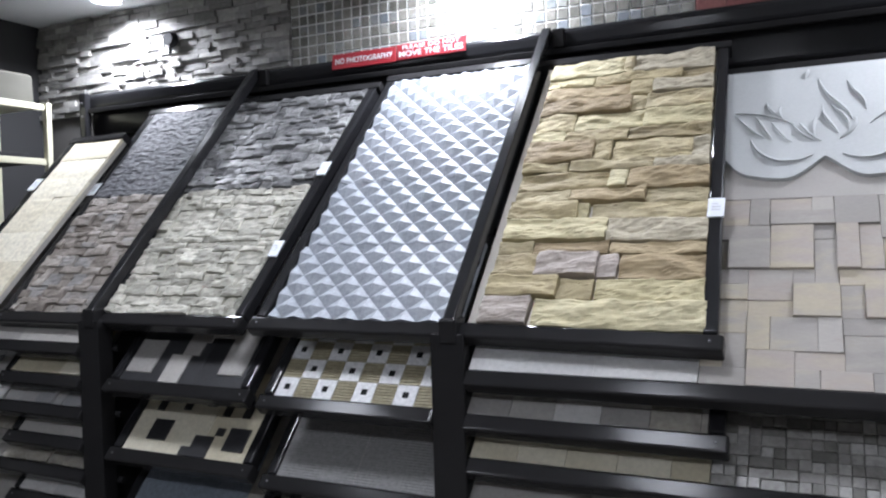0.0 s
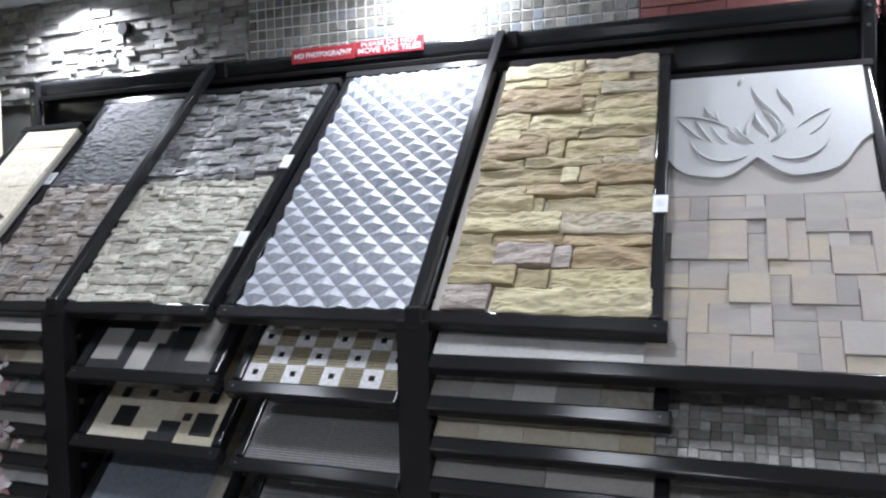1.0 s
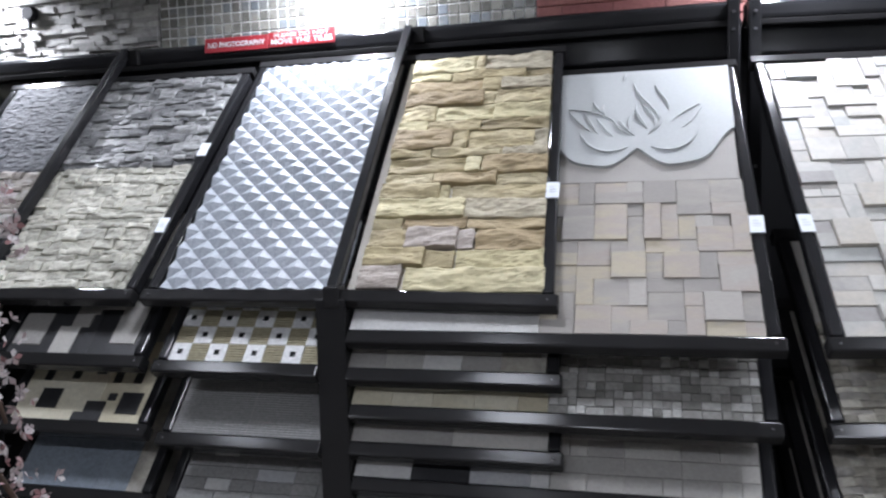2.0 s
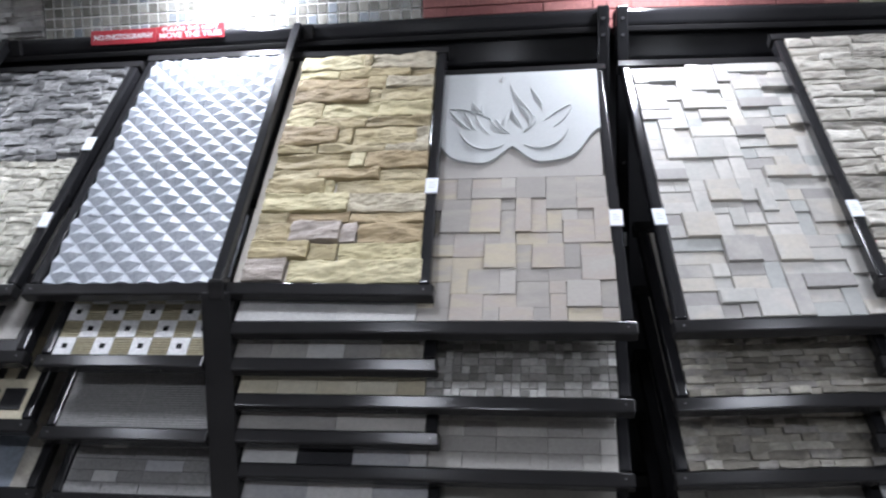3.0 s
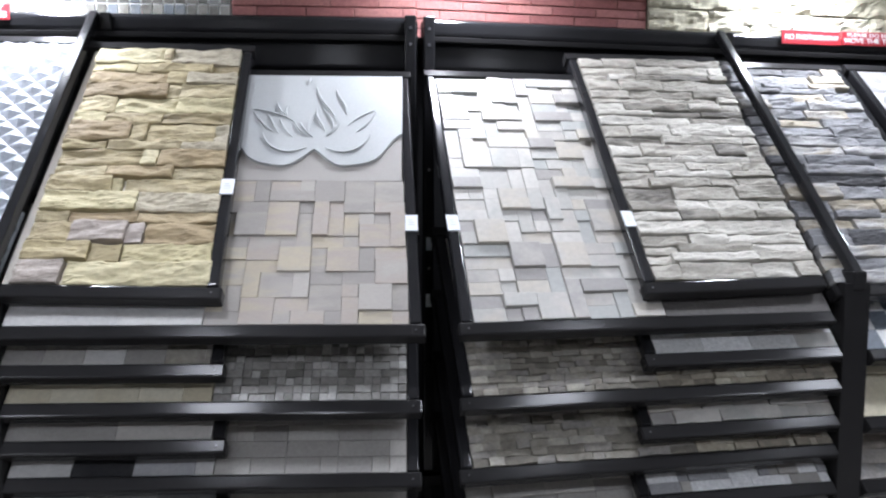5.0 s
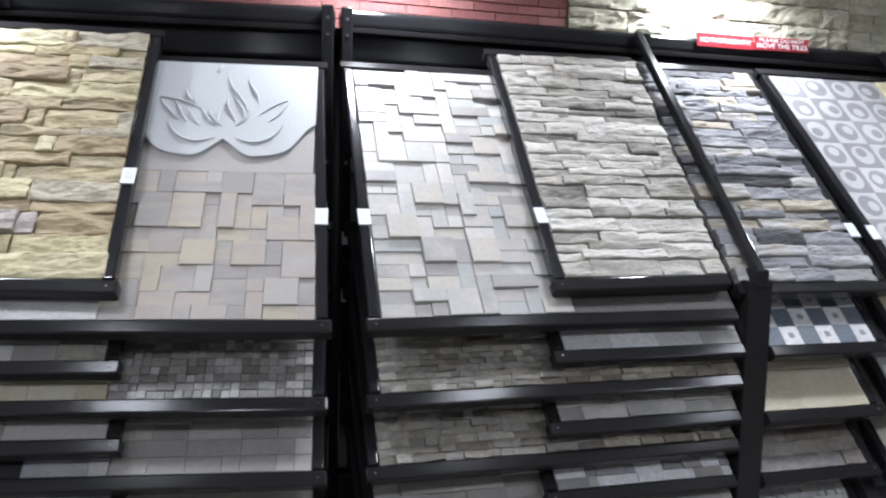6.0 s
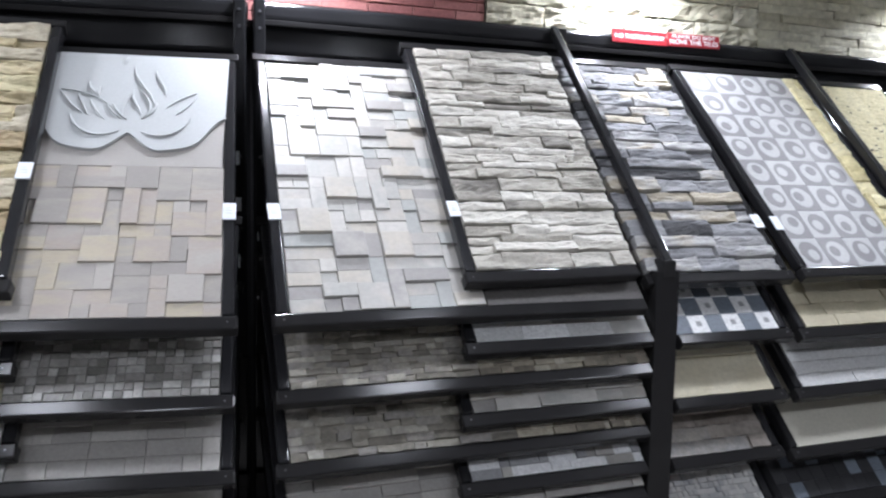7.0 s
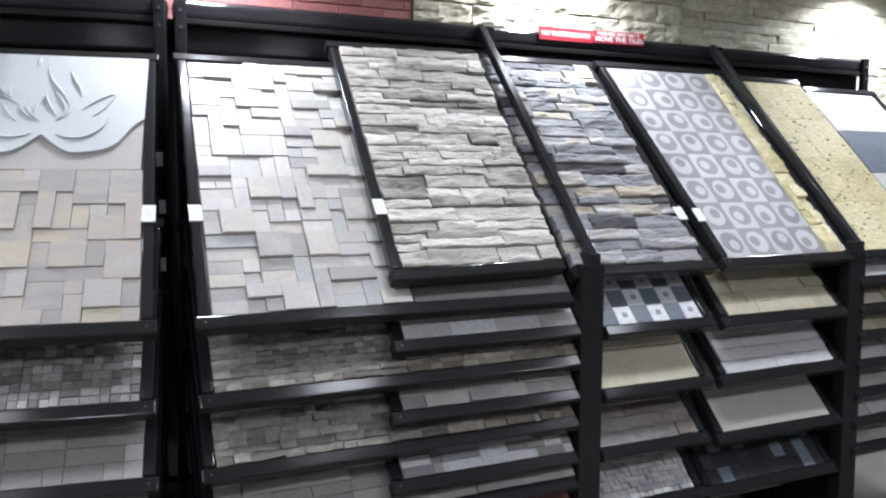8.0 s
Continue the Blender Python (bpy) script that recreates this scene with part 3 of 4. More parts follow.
def pyramid_tile(w, h, p, lift, ox, oy, mat):
    """A tile moulded into a diamond lattice of four-sided pyramids, cut at its edges."""
    vs, fs = [], []
    bm = bmesh.new()
    j0, i0 = int(-2 * oy / p) - 2, int(-ox / p) - 2
    for j in range(j0, j0 + int(2 * h / p) + 6):
        for i in range(i0, i0 + int(w / p) + 5):
            cx, cy = (i + 0.5 * (j % 2)) * p + ox, j * p / 2 + oy
            apex = bm.verts.new((cx, cy, 0.012 + lift))
            rim = [bm.verts.new((cx + a * p / 2, cy + e * p / 2, 0.010)) for a, e in ((1, 0), (0, 1), (-1, 0), (0, -1))]
            for q in range(4):
                bm.faces.new((apex, rim[q], rim[(q + 1) % 4]))
    for co, no in (((0, 0, 0), (-1, 0, 0)), ((w, 0, 0), (1, 0, 0)), ((0, 0, 0), (0, -1, 0)), ((0, h, 0), (0, 1, 0))):
        bmesh.ops.bisect_plane(bm, geom=bm.verts[:] + bm.edges[:] + bm.faces[:], plane_co=co, plane_no=no, clear_outer=True)
    bmesh.ops.remove_doubles(bm, verts=bm.verts, dist=1e-5)
    e = [x for x in bm.edges if x.is_boundary]
    ret = bmesh.ops.extrude_edge_only(bm, edges=e)
    for v in [g for g in ret["geom"] if isinstance(g, bmesh.types.BMVert)]:
        v.co.z = 0
    bmesh.ops.recalc_face_normals(bm, faces=bm.faces)
    me = bpy.data.meshes.new("pyramid_tile")
    bm.to_mesh(me)
    bm.free()
    me.materials.append(mat)
    return me


b = board(0, -0.560, -0.006, 1.085, 0.0, "silver grey sample board of raised pyramid tiles", d=-0.03, s0=0.022, tag_at=None, sides=(1, 0))
P = 0.554 / 7.0
for i in range(2):
    for j in range(4):
        w, h = 0.277, 1.085 / 4
        me = pyramid_tile(w - 0.001, h - 0.001, P, 0.0115, -i * w, -j * h, PYRAMID)
        under("pyramid_tile", me, b, pose(i * w, j * h, -0.012))

racked(b, 0.554, 1.085, -0.032, 0.012)
# gold ledge-stone board
b = board(0, 0.012, 0.559, H, 0.0, "gold and buff ledge-stone sample board in black frame", d=-0.025, back=PALE_BACK, s0=0.020, tag_at=0.345, tag_side=1)
ROWS_G = [.087, .049, .064, .071, .081, .052, .092, .038, .073, .051, .062, .078, .044, .080, .068, .085]
CUTS_G = [(.47, .53), (.30, .82), (.53, .66), (.55, .63), (.24, .63), (.20, .56), (.39, .49, .91), (.27, .72), (.50, .60), (.31, .70), (.37, .43), (.53,), (.18, .56), (.22, .52, .62), (.35, .52), (.24,)]
TONES_G = ["ytf", "ytt", "btf", "btt", "typ", "ytt", "bttf", "ttf", "tyb", "tbt", "tyt", "yf", "tbb", "tkkb", "tty", "ky"]
GOLDS = {"y": GOLD_PALE, "t": GOLD_TAN, "b": GOLD_BROWN, "f": GOLD_BUFF, "k": GOLD_PINK, "p": GOLD_PALE}


def gold_pick(r, c, rng):
    return GOLDS[TONES_G[r][c]]


courses(b, 0.042, 0.545, 0, H, ROWS_G, GOLD_TAN, 11, 0.0095, 0.015, cuts=CUTS_G, pick=gold_pick, cell=0.010, freq=17, gap=0.003, ridge=0.9, jut=0.014, along=0.9, edge=0.007)

racked(b, 0.547, H, 0.0, 0.034, 0.012)
# carved lotus board
LOT = board(0, 0.045, 1.125, 1.075, -0.114, "sandstone board with carved lotus over stepped block mosaic", tag_at=0.335, tag_side=1, sides=(0, 1))
X0, X1 = 0.525, 1.080
TOP = 0.552
slabs(LOT, 0, X0 - 0.001, 0, 1.07, 0.30, 0.30, SILVER_STRIP, 0.014)
# each letter is one block of the mosaic, from the top course down; the listed ones stand proud
PLAN = """aabccdDDeeff
aabGGGDDeeff
hhhMMmgieekk
lnnMMogiqrpQ
lnnMMogiqTTQ
uuvvwoxxyTTQ
zzvvWWARRBCC
EEFFWWARRBHH
EEIJJKLLNNHH
SUIJJKXXYZZ1
SU2233XX4ZZ1
552267784990""".split()
cell_w, cell_h = (X1 - X0) / 12, TOP / 12
rl = random.Random(21)
for ch in sorted(set("".join(PLAN))):
    at = [(i, j) for j, row in enumerate(PLAN) for i, q in enumerate(row) if q == ch]
    i0, i1 = min(a for a, _ in at), max(a for a, _ in at) + 1
    j0, j1 = min(e for _, e in at), max(e for _, e in at) + 1
    th = rl.choice((0.0175, 0.0195)) if ch in "DGMQRWHZgTn" else rl.choice((0.0105, 0.012, 0.0135, 0.0155))
    under("block", box_mesh("block", (i1 - i0) * cell_w - 0.0005, (j1 - j0) * cell_h - 0.0005, th, SAND_BLOCK, 0.0012), LOT, pose(X0 + i0 * cell_w, TOP - j1 * cell_h, -0.012, rl.uniform(-0.3, 0.3), rl.uniform(-0.3, 0.3)))
under("slab", box_mesh("slab", X1 - X0, 1.07 - TOP - 0.001, 0.013, BARE_SLAB, 0.001), LOT, pose(X0, TOP + 0.001, -0.012))


def curve_pts(f, n=28):
    return [f(i / n) for i in range(n + 1)]


def plate_under(parent, edge, top, z, t, mat, name):
    """A raised plate between a lower edge curve and a top line."""
    n = len(edge)
    vs = [(x, y, z) for x, y in edge] + [(x, top, z) for x, _ in edge]
    vs += [(x, y, z + t) for x, y in edge] + [(x, top, z + t) for x, _ in edge]
    fs = []
    for i in range(n - 1):
        fs += [(2 * n + i, 2 * n + i + 1, 3 * n + i + 1, 3 * n + i), (i + 1, i, n + i, n + i + 1), (i, i + 1, 2 * n + i + 1, 2 * n + i), (n + i + 1, n + i, 3 * n + i, 3 * n + i + 1)]
    fs += [(0, 2 * n, 3 * n, n), (n - 1, 2 * n - 1, 4 * n - 1, 3 * n - 1)]
    return under(name, mesh_of(name, vs, fs, [mat]), parent)


def bowl(a):
    """Lower edge of the lotus: two hanging lobes that meet in a point and flick up at their ends."""
    x = X0 + a * (X1 - X0)
    q = abs(x - 0.790) / 0.285
    lobe = 0.690 - 0.076 * math.sin(math.pi / 2 * min(1.0, q / 0.34)) ** 1.2
    rise = max(0.0, q - 0.34)
    return x, lobe + 0.10 * rise ** 1.6 + 0.105 / (1 + math.exp(-(q - 0.84) * 17))


plate_under(LOT, curve_pts(bowl, 80), 1.07, 0.001, 0.011, PALE_SLAB, "lotus_panel")


def petal(pts, w, side, lift):
    """A tapering chiselled ridge along a smooth curve, steep on its lower side."""
    n = 20
    p = [Vector((x / 1000, y / 1000)) for x, y in pts]
    way = p[3] - p[0]
    if Vector((way.y, -way.x)).dot(Vector((side, -1))) < 0:
        w = -w
    line = []
    for i in range(n + 1):
        t = i / n
        line.append(p[0] * (1 - t) ** 3 + p[1] * 3 * t * (1 - t) ** 2 + p[2] * 3 * t * t * (1 - t) + p[3] * t ** 3)
    vs, fs = [], []
    for i, q in enumerate(line):
        d = (line[min(n, i + 1)] - line[max(0, i - 1)]).normalized()
        nrm = Vector((-d.y, d.x))
        f = 0.10 + 0.90 * math.sin(math.pi * min(1, 0.04 + i / n * 0.94)) ** 0.7
        a, c = q + nrm * w * f * 0.6, q - nrm * w * f * 0.4
        vs += [(a.x, a.y, 0.011), (a.x, a.y, 0.0122 + lift * 0.55 * f), (c.x, c.y, 0.0125 + lift * f), (c.x, c.y, 0.011)]
    for i in range(n):
        o = 4 * i
        for k in range(3):
            fs.append((o + k, o + k + 1, o + k + 5, o + k + 4))
    fs += [(0, 3, 2, 1), (4 * n, 4 * n + 1, 4 * n + 2, 4 * n + 3)]
    return under("petal", mesh_of("petal", vs, fs, [PALE_SLAB]), LOT)


# strokes of the carving, in millimetres on the board
BIG = [((610, 766), (626, 694), (689, 644), (758, 695)), ((966, 765), (955, 701), (895, 642), (823, 694))]
LEAF = [((569, 883), (605, 880), (676, 861), (722, 816)), ((569, 877), (599, 827), (622, 789), (646, 774)), ((620, 865), (638, 835), (644, 806), (667, 763)), ((662, 835), (680, 797), (691, 768), (712, 748)), ((987, 875), (972, 831), (952, 793), (923, 774)), ((983, 881), (963, 869), (923, 843), (894, 803))]
FLAME = [((784, 1006), (793, 913), (854, 882), (859, 823)), ((854, 990), (863, 928), (898, 912), (892, 861)), ((788, 892), (782, 839), (812, 810), (821, 775)), ((808, 889), (829, 853), (855, 824), (844, 786)), ((762, 1055), (761, 1039), (757, 1029), (755, 1016)), ((652, 921), (657, 885), (676, 864), (689, 852)), ((688, 900), (681, 876), (686, 858), (693, 843)), ((714, 825), (721, 791), (740, 768), (762, 750)), ((785, 866), (764, 839), (758, 796), (769, 753)), ((861, 832), (867, 795), (840, 766), (821, 750)), ((730, 822), (743, 793), (751, 770), (779, 747))]
for g, wd, side, lift in ((BIG, 0.008, 0.0, 0.0075), (LEAF, 0.0055, -0.6, 0.006), (FLAME, 0.0065, -0.8, 0.0085)):
    for q in g:
        petal(q, wd, side, lift)
racked(LOT, 1.08, 1.075, 0.0, 0.032)
# pale quartzite block board
SQ = board(1, 0.030, 1.145, 1.09, -0.114, "pale mixed quartzite board of stepped square blocks", tag_at=0.335, tag_side=-1, sides=(1, 0))
BL = [(2, 1), (2, 1), (1, 1), (2, 1), (3, 1), (1, 2), (1, 1), (2, 2)]
PROUD_L = [(1, 13, 2, 2), (0, 18, 2, 1), (3, 18, 3, 1), (3, 15, 3, 1), (0, 11, 2, 1), (3, 9, 2, 1), (1, 6, 2, 2), (3, 4, 2, 2), (4, 0, 2, 2), (1, 21, 2, 1), (4, 20, 1, 1), (2, 1, 2, 1)]
PROUD_R = [(2, 14, 2, 1), (1, 18, 3, 1), (1, 11, 3, 1), (0, 4, 2, 2), (3, 7, 2, 2), (1, 2, 3, 1), (4, 0, 2, 1), (0, 0, 1, 3), (3, 20, 2, 1), (0, 8, 1, 2), (4, 16, 2, 1), (0, 15, 2, 1)]


def quartz_pick(rng):
    return GREEN_BLOCK if rng.random() < 0.10 else PALE_BLOCK


packed(SQ, 0, 0.290, 0, 1.09, 0.0475, BL, PALE_BLOCK, 31, (0.009, 0.019), name="block", gap=0.0006, tilt=0.5, proud=PROUD_L, pick=quartz_pick)
packed(SQ, 0.292, 0.572, 0, 1.09, 0.0475, BL, PALE_BLOCK, 32, (0.009, 0.019), name="block", gap=0.0006, tilt=0.5, proud=PROUD_R, pick=quartz_pick)
slabs(SQ, 0.574, 1.115, 0, 1.09, 0.30, 0.15, DIM_SLAB, 0.012)
racked(SQ, 1.115, 1.09, -0.033, 0.0)

# grey ledge-stone board
b = board(1, 0.583, 1.176, H + 0.01, 0.0, "light grey ledge-stone sample board in black frame", d=-0.025, back=DARK_GROUT, s0=0.016, tag_at=0.215, tag_side=-1, sides=(1, 0))
rg = random.Random(5)
courses(b, 0, 0.593, 0, H + 0.01, [rg.choice((0.65, 0.85, 1, 1.3)) for i in range(24)], GREY_LEDGE, 41, 0.0105, 0.014, lengths=(0.10, 0.34), cell=0.012, freq=20, gap=0.005, jut=0.016, along=0.7, edge=0.006)

racked(b, 0.593, H + 0.01, -0.022, -0.044, 0.012)
# slate ledge-stone board
b = board(1, 1.195, 1.729, H + 0.04, 0.0, "blue-grey slate ledge-stone sample board", back=DARK_GROUT, d=-0.05, s0=-0.005, tag_at=0.19, tag_side=1, sides=(0, 1))
courses(b, 0, 0.534, 0, H + 0.04, [rg.choice((0.6, 0.9, 1, 1.3)) for i in range(22)], BLUE_LEDGE, 42, 0.011, 0.014, lengths=(0.12, 0.36), cell=0.012, freq=20, gap=0.005, jut=0.018, along=0.7, edge=0.006)
racked(b, 0.534, H + 0.04, -0.03, 0.009)


# circle-pattern tile board
def circle_tile(w, h, flip, seed):
    rng = random.Random(seed)
    vs, fs, mi = [], [], []
    box_into(vs, fs, 0, w, 0, h, 0, 0.012, 0.0008)
    mi += [flip] * len(fs)
    ang = rng.uniform(0, 6.28)
    for rad, off, z, m in ((0.36, 0.0, 0.0128, 1 - flip), (0.175, 0.10, 0.0136, flip)):
        cx, cy = w / 2 + off * w * math.cos(ang), h / 2 + off * w * math.sin(ang)
        o, n = len(vs), 32
        vs += [(cx + rad * w * math.cos(6.28318 * i / n), cy + rad * w * math.sin(6.28318 * i / n), zz) for zz in (0.0115, z) for i in range(n)]
        for i in range(n):
            j = (i + 1) % n
            fs.append((o + i, o + j, o + n + j, o + n + i))
            mi.append(m)
        fs.append(tuple(o + n + i for i in range(n)))
        mi.append(m)
    return mesh_of("circle_tile", vs, fs, [RING_LIGHT, RING_MID], mi)


b = board(1, 1.815, 2.478, 1.085, 0.0, "sample board of grey and white circle tiles beside yellow stone", d=-0.03, s0=-0.012, tag_at=0.17, tag_side=-1)
for i in range(4):
    for j in range(8):
        cw, ch = 0.567 / 4, 1.085 / 8
        under("circle_tile", circle_tile(cw - 0.0008, ch - 0.0008, (i + j) % 2, i * 9 + j), b, pose(i * cw, j * ch, -0.012))
courses(b, 0.569, 0.663, 0, 1.085, [1] * 15, YELLOW_STONE, 44, 0.010, 0.013, lengths=(0.06, 0.12), cell=0.02)
racked(b, 0.663, 1.085, 0.03, -0.03)


# yellow pitted stone, and a plain board past it
b = board(1, 2.57, 2.975, 1.05, 0.0, "yellow pitted travertine sample board", d=-0.03, s0=-0.012, tag_at=None, sides=(1, 0))
courses(b, 0, 0.405, 0, 1.05, [1] * 4, YELLOW_STONE, 45, 0.003, 0.013, lengths=(0.3, 0.4), cell=0.012, freq=40, gap=0.001, jut=0.001, edge=0.001)
rp = random.Random(9)
for i in range(85):
    w = rp.uniform(0.006, 0.016)
    under("pit", box_mesh("pit", w, 0.005, 0.002, DARK_GROUT, 0.0004), b, pose(rp.uniform(0.01, 0.385), rp.uniform(0.02, 1.02), 0.0035))
b = board(1, 2.985, 3.46, 1.0, 0.0, "white gloss and slate blue tile sample board", d=-0.03, s0=-0.012, tag_at=None, sides=(0, 1))
slabs(b, 0, 0.475, 0.72, 1.0, 0.475, 0.28, WHITE_TILE, 0.012)
slabs(b, 0, 0.475, 0.44, 0.719, 0.475, 0.28, BLUE_TILE, 0.012)
slabs(b, 0, 0.475, 0.0, 0.439, 0.475, 0.22, LIGHT_TILE, 0.012)

# ---- the lower tiers: boards one under another, only their lower strips in sight ----
V = 0.30


def strip(k, u0, u1, drop, label, fills, sides=(1, 1), tag=None, length=0.60):
    b = board(k, u0, u1, length, drop, label, tag_at=tag, sides=sides, group="lower sample boards", tag_side=1 if k == 0 else -1)
    for f in fills:
        f(b, u1 - u0)
    return b


def f_slab(mat, w=0.3, h=0.3, a=0.0, e=1.0, **kw):
    return lambda b, W: slabs(b, a * W, e * W, 0, V, w, h, mat, 0.013, **kw)


def f_pack(mat, module, sizes, seed, a=0.0, e=1.0, t=(0.008, 0.02), **kw):
    return lambda b, W: packed(b, a * W, e * W, 0, V, module, sizes, mat, seed, t, **kw)


def f_course(mat, n, seed, a=0.0, e=1.0, lengths=(0.06, 0.16), amp=0.006, **kw):
    return lambda b, W: courses(b, a * W, e * W, 0, V, [1] * n, mat, seed, amp, 0.013, lengths=lengths, **kw)


def f_ribs(mat, pitch=0.008):
    return lambda b, W: ribs(b, 0, W, 0, V, pitch, mat)


ONES, MIX = [(1, 1)], [(1, 1), (2, 1), (1, 2), (2, 2)]
BARS = [(2, 1), (3, 1), (4, 1), (1, 1)]

# bay by the corner
strip(0, -2.2, -1.292, -0.100, "grey sandstone strip board under the top boards", [f_slab(GREY_STRIP, 0.2, 0.1)], (0, 0))
strip(0, -1.64, -1.292, -0.206, "pale yellow sandstone strip board", [f_course(BEIGE_STRIP, 6, 3, lengths=(0.1, 0.2), amp=0.002)], (1, 0))
strip(0, -2.2, -1.292, -0.306, "white and grey mosaic strip board", [f_pack(SILVER_STRIP, 0.04, MIX, 4)], (0, 0))
strip(0, -1.62, -1.292, -0.406, "plain grey tile strip board", [f_slab(GREY_STRIP, 0.35, 0.3)], (1, 0))
strip(0, -2.2, -1.292, -0.506, "brown and grey stone strip board", [f_course(RUST, 6, 6)], (0, 0))
strip(0, -1.62, -1.292, -0.606, "silver grey stone strip board", [f_course(SILVER_STRIP, 4, 7)], (1, 0))
strip(0, -2.2, -1.292, -0.706, "grey tile strip board near the floor", [f_slab(GREY_STRIP)], (0, 0))


# patterned tile boards, second bay
def cut_pattern(b, W, ground, figure, cells):
    """Interlocking rectangles of two tiles."""
    slabs(b, 0, W, 0, V, 0.3, 0.3, ground, 0.010)
    for a, e, y, hh in cells:
        under("inlay", box_mesh("inlay", (e - a) * W, hh, 0.006, figure, 0.0008), b, pose(a * W, y, -0.0035))


CELLS_A = [(.02, .24, .03, .12), (.34, .50, .00, .10), (.42, .56, .10, .09), (.52, .60, .15, .07), (.78, .97, .04, .16), (.10, .32, .19, .05), (.60, .84, .17, .04)]
strip(0, -1.14, -0.665, -0.205, "charcoal tile board with interlocking grey rectangles", [lambda b, W: cut_pattern(b, W, DARK_TILE, GREY_STRIP, CELLS_A)])
CELLS_B = [(.16, .32, .04, .07), (.55, .70, .00, .07), (.48, .56, .00, .03), (.70, .76, .075, .025), (.80, .96, .03, .075), (.12, .18, .14, .05), (.34, .40, .15, .06), (.52, .60, .17, .03), (.68, .74, .14, .06), (.84, .90, .14, .06)]
strip(0, -1.14, -0.665, -0.420, "cream tile board with dark inlaid rectangles", [lambda b, W: cut_pattern(b, W, BEIGE_STRIP, DARK_TILE, CELLS_B)])
strip(0, -1.14, -0.665, -0.640, "blue-grey tile board with brown edging", [f_slab(BLUE_TILE, 0.3, 0.3, 0.0, 0.88), f_slab(RUST, 0.1, 0.3, 0.88, 1.0)])
strip(0, -1.14, -0.665, -0.860, "dark tile board near the floor", [f_slab(GREY_STRIP)])


def dotted_checker(b, W, other, n, ch, dot, odd=0):
    """White tiles, each with a small dark inset square, alternating with ribbed tiles."""
    cw = W / n
    for j in range(int(V / ch) + 1):
        for i in range(-1, n):
            a, e = max(0, i * cw + (j % 2) * cw * 0.0), min(W, (i + 1) * cw)
            if e - a < 0.01 or i < 0:
                continue
            if (i + j) % 2 == odd:
                t = under("checker_tile", box_mesh("checker_tile", e - a - 0.001, ch - 0.001, 0.012, WHITE_TILE, 0.0008), b, pose(a, j * ch, -0.012))
                under("inset", box_mesh("inset", 0.28 * cw, 0.28 * ch, 0.0012, dot, 0.0002), t, pose(0.36 * cw, 0.36 * ch, 0.0118))
            elif other is TAUPE_RIB:
                vs, fs = [], []
                for r in range(7):
                    box_into(vs, fs, 0, e - a - 0.001, r * ch / 7, (r + 0.8) * ch / 7, 0, 0.0115, 0.001)
                under("ribbed_tile", mesh_of("ribbed_tile", vs, fs, [other]), b, pose(a, j * ch, -0.012))
            else:
                under("checker_tile", box_mesh("checker_tile", e - a - 0.001, ch - 0.001, 0.012, other, 0.0008), b, pose(a, j * ch, -0.012))


strip(0, -0.545, -0.047, -0.216, "checker board of white dotted and olive ribbed tiles", [lambda b, W: dotted_checker(b, W, TAUPE_RIB, 8, 0.0625, BLACK_DULL)], (1, 0))
strip(0, -0.545, -0.047, -0.440, "fine ribbed warm grey tile board", [f_ribs(RIBBED)], (1, 0))
strip(0, -0.545, -0.047, -0.650, "warm grey tile board with pale bar inlays", [f_pack(RIBBED, 0.04, [(3, 1), (2, 1), (4, 1)], 12, t=(0.011, 0.0125), pick=lambda r: SILVER_STRIP if r.random() < 0.25 else RIBBED)], (1, 0))
strip(0, -0.545, -0.047, -0.870, "grey tile board near the floor", [f_slab(GREY_STRIP)], (1, 0))

# third bay: long boards under the lotus, short ones between
strip(0, 0.045, 1.150, -0.329, "long board, beige sandstone beside dark shimmering mosaic", [f_slab(BEIGE_STRIP, 0.12, 0.05, 0, 0.508, shift=0.4), f_pack(SHELL, 0.025, [(1, 1), (1, 1), (2, 1)], 14, 0.51, 1.0, t=(0.009, 0.015))], (0, 1))
strip(0, 0.045, 1.150, -0.539, "long board of warm grey and cream stone tiles", [f_slab(SILVER_STRIP, 0.17, 0.06, 0, 0.508, pick=lambda r, c, g: DARK_TILE if (r == 0 and c == 1) else SILVER_STRIP), f_pack(GREY_STRIP, 0.05, BARS, 15, 0.51, 1.0, t=(0.010, 0.013))], (0, 1))
strip(0, 0.045, 1.150, -0.750, "long board of pale grey stone tiles", [f_slab(GREY_STRIP, 0.3, 0.1)], (0, 1))
strip(0, 0.045, 1.150, -0.960, "long grey board near the floor", [f_slab(GREY_STRIP)], (0, 1))
strip(0, 0.040, 0.605, -0.222, "short board of grey polished stone bars", [f_slab(GREY_STRIP, 0.11, 0.05, pick=lambda r, c, g: g.choice((GREY_STRIP, GREY_STRIP, SILVER_STRIP, RUST)))], (0, 1))
strip(0, 0.040, 0.605, -0.436, "short board of plain warm grey stone", [f_slab(GREY_STRIP, 0.3, 0.1)], (0, 1))
strip(0, 0.040, 0.605, -0.650, "short board of silver grey stone", [f_slab(SILVER_STRIP, 0.2, 0.1)], (0, 1))
strip(0, 0.040, 0.605, -0.860, "short board of grey stone near the floor", [f_slab(GREY_STRIP)], (0, 1))

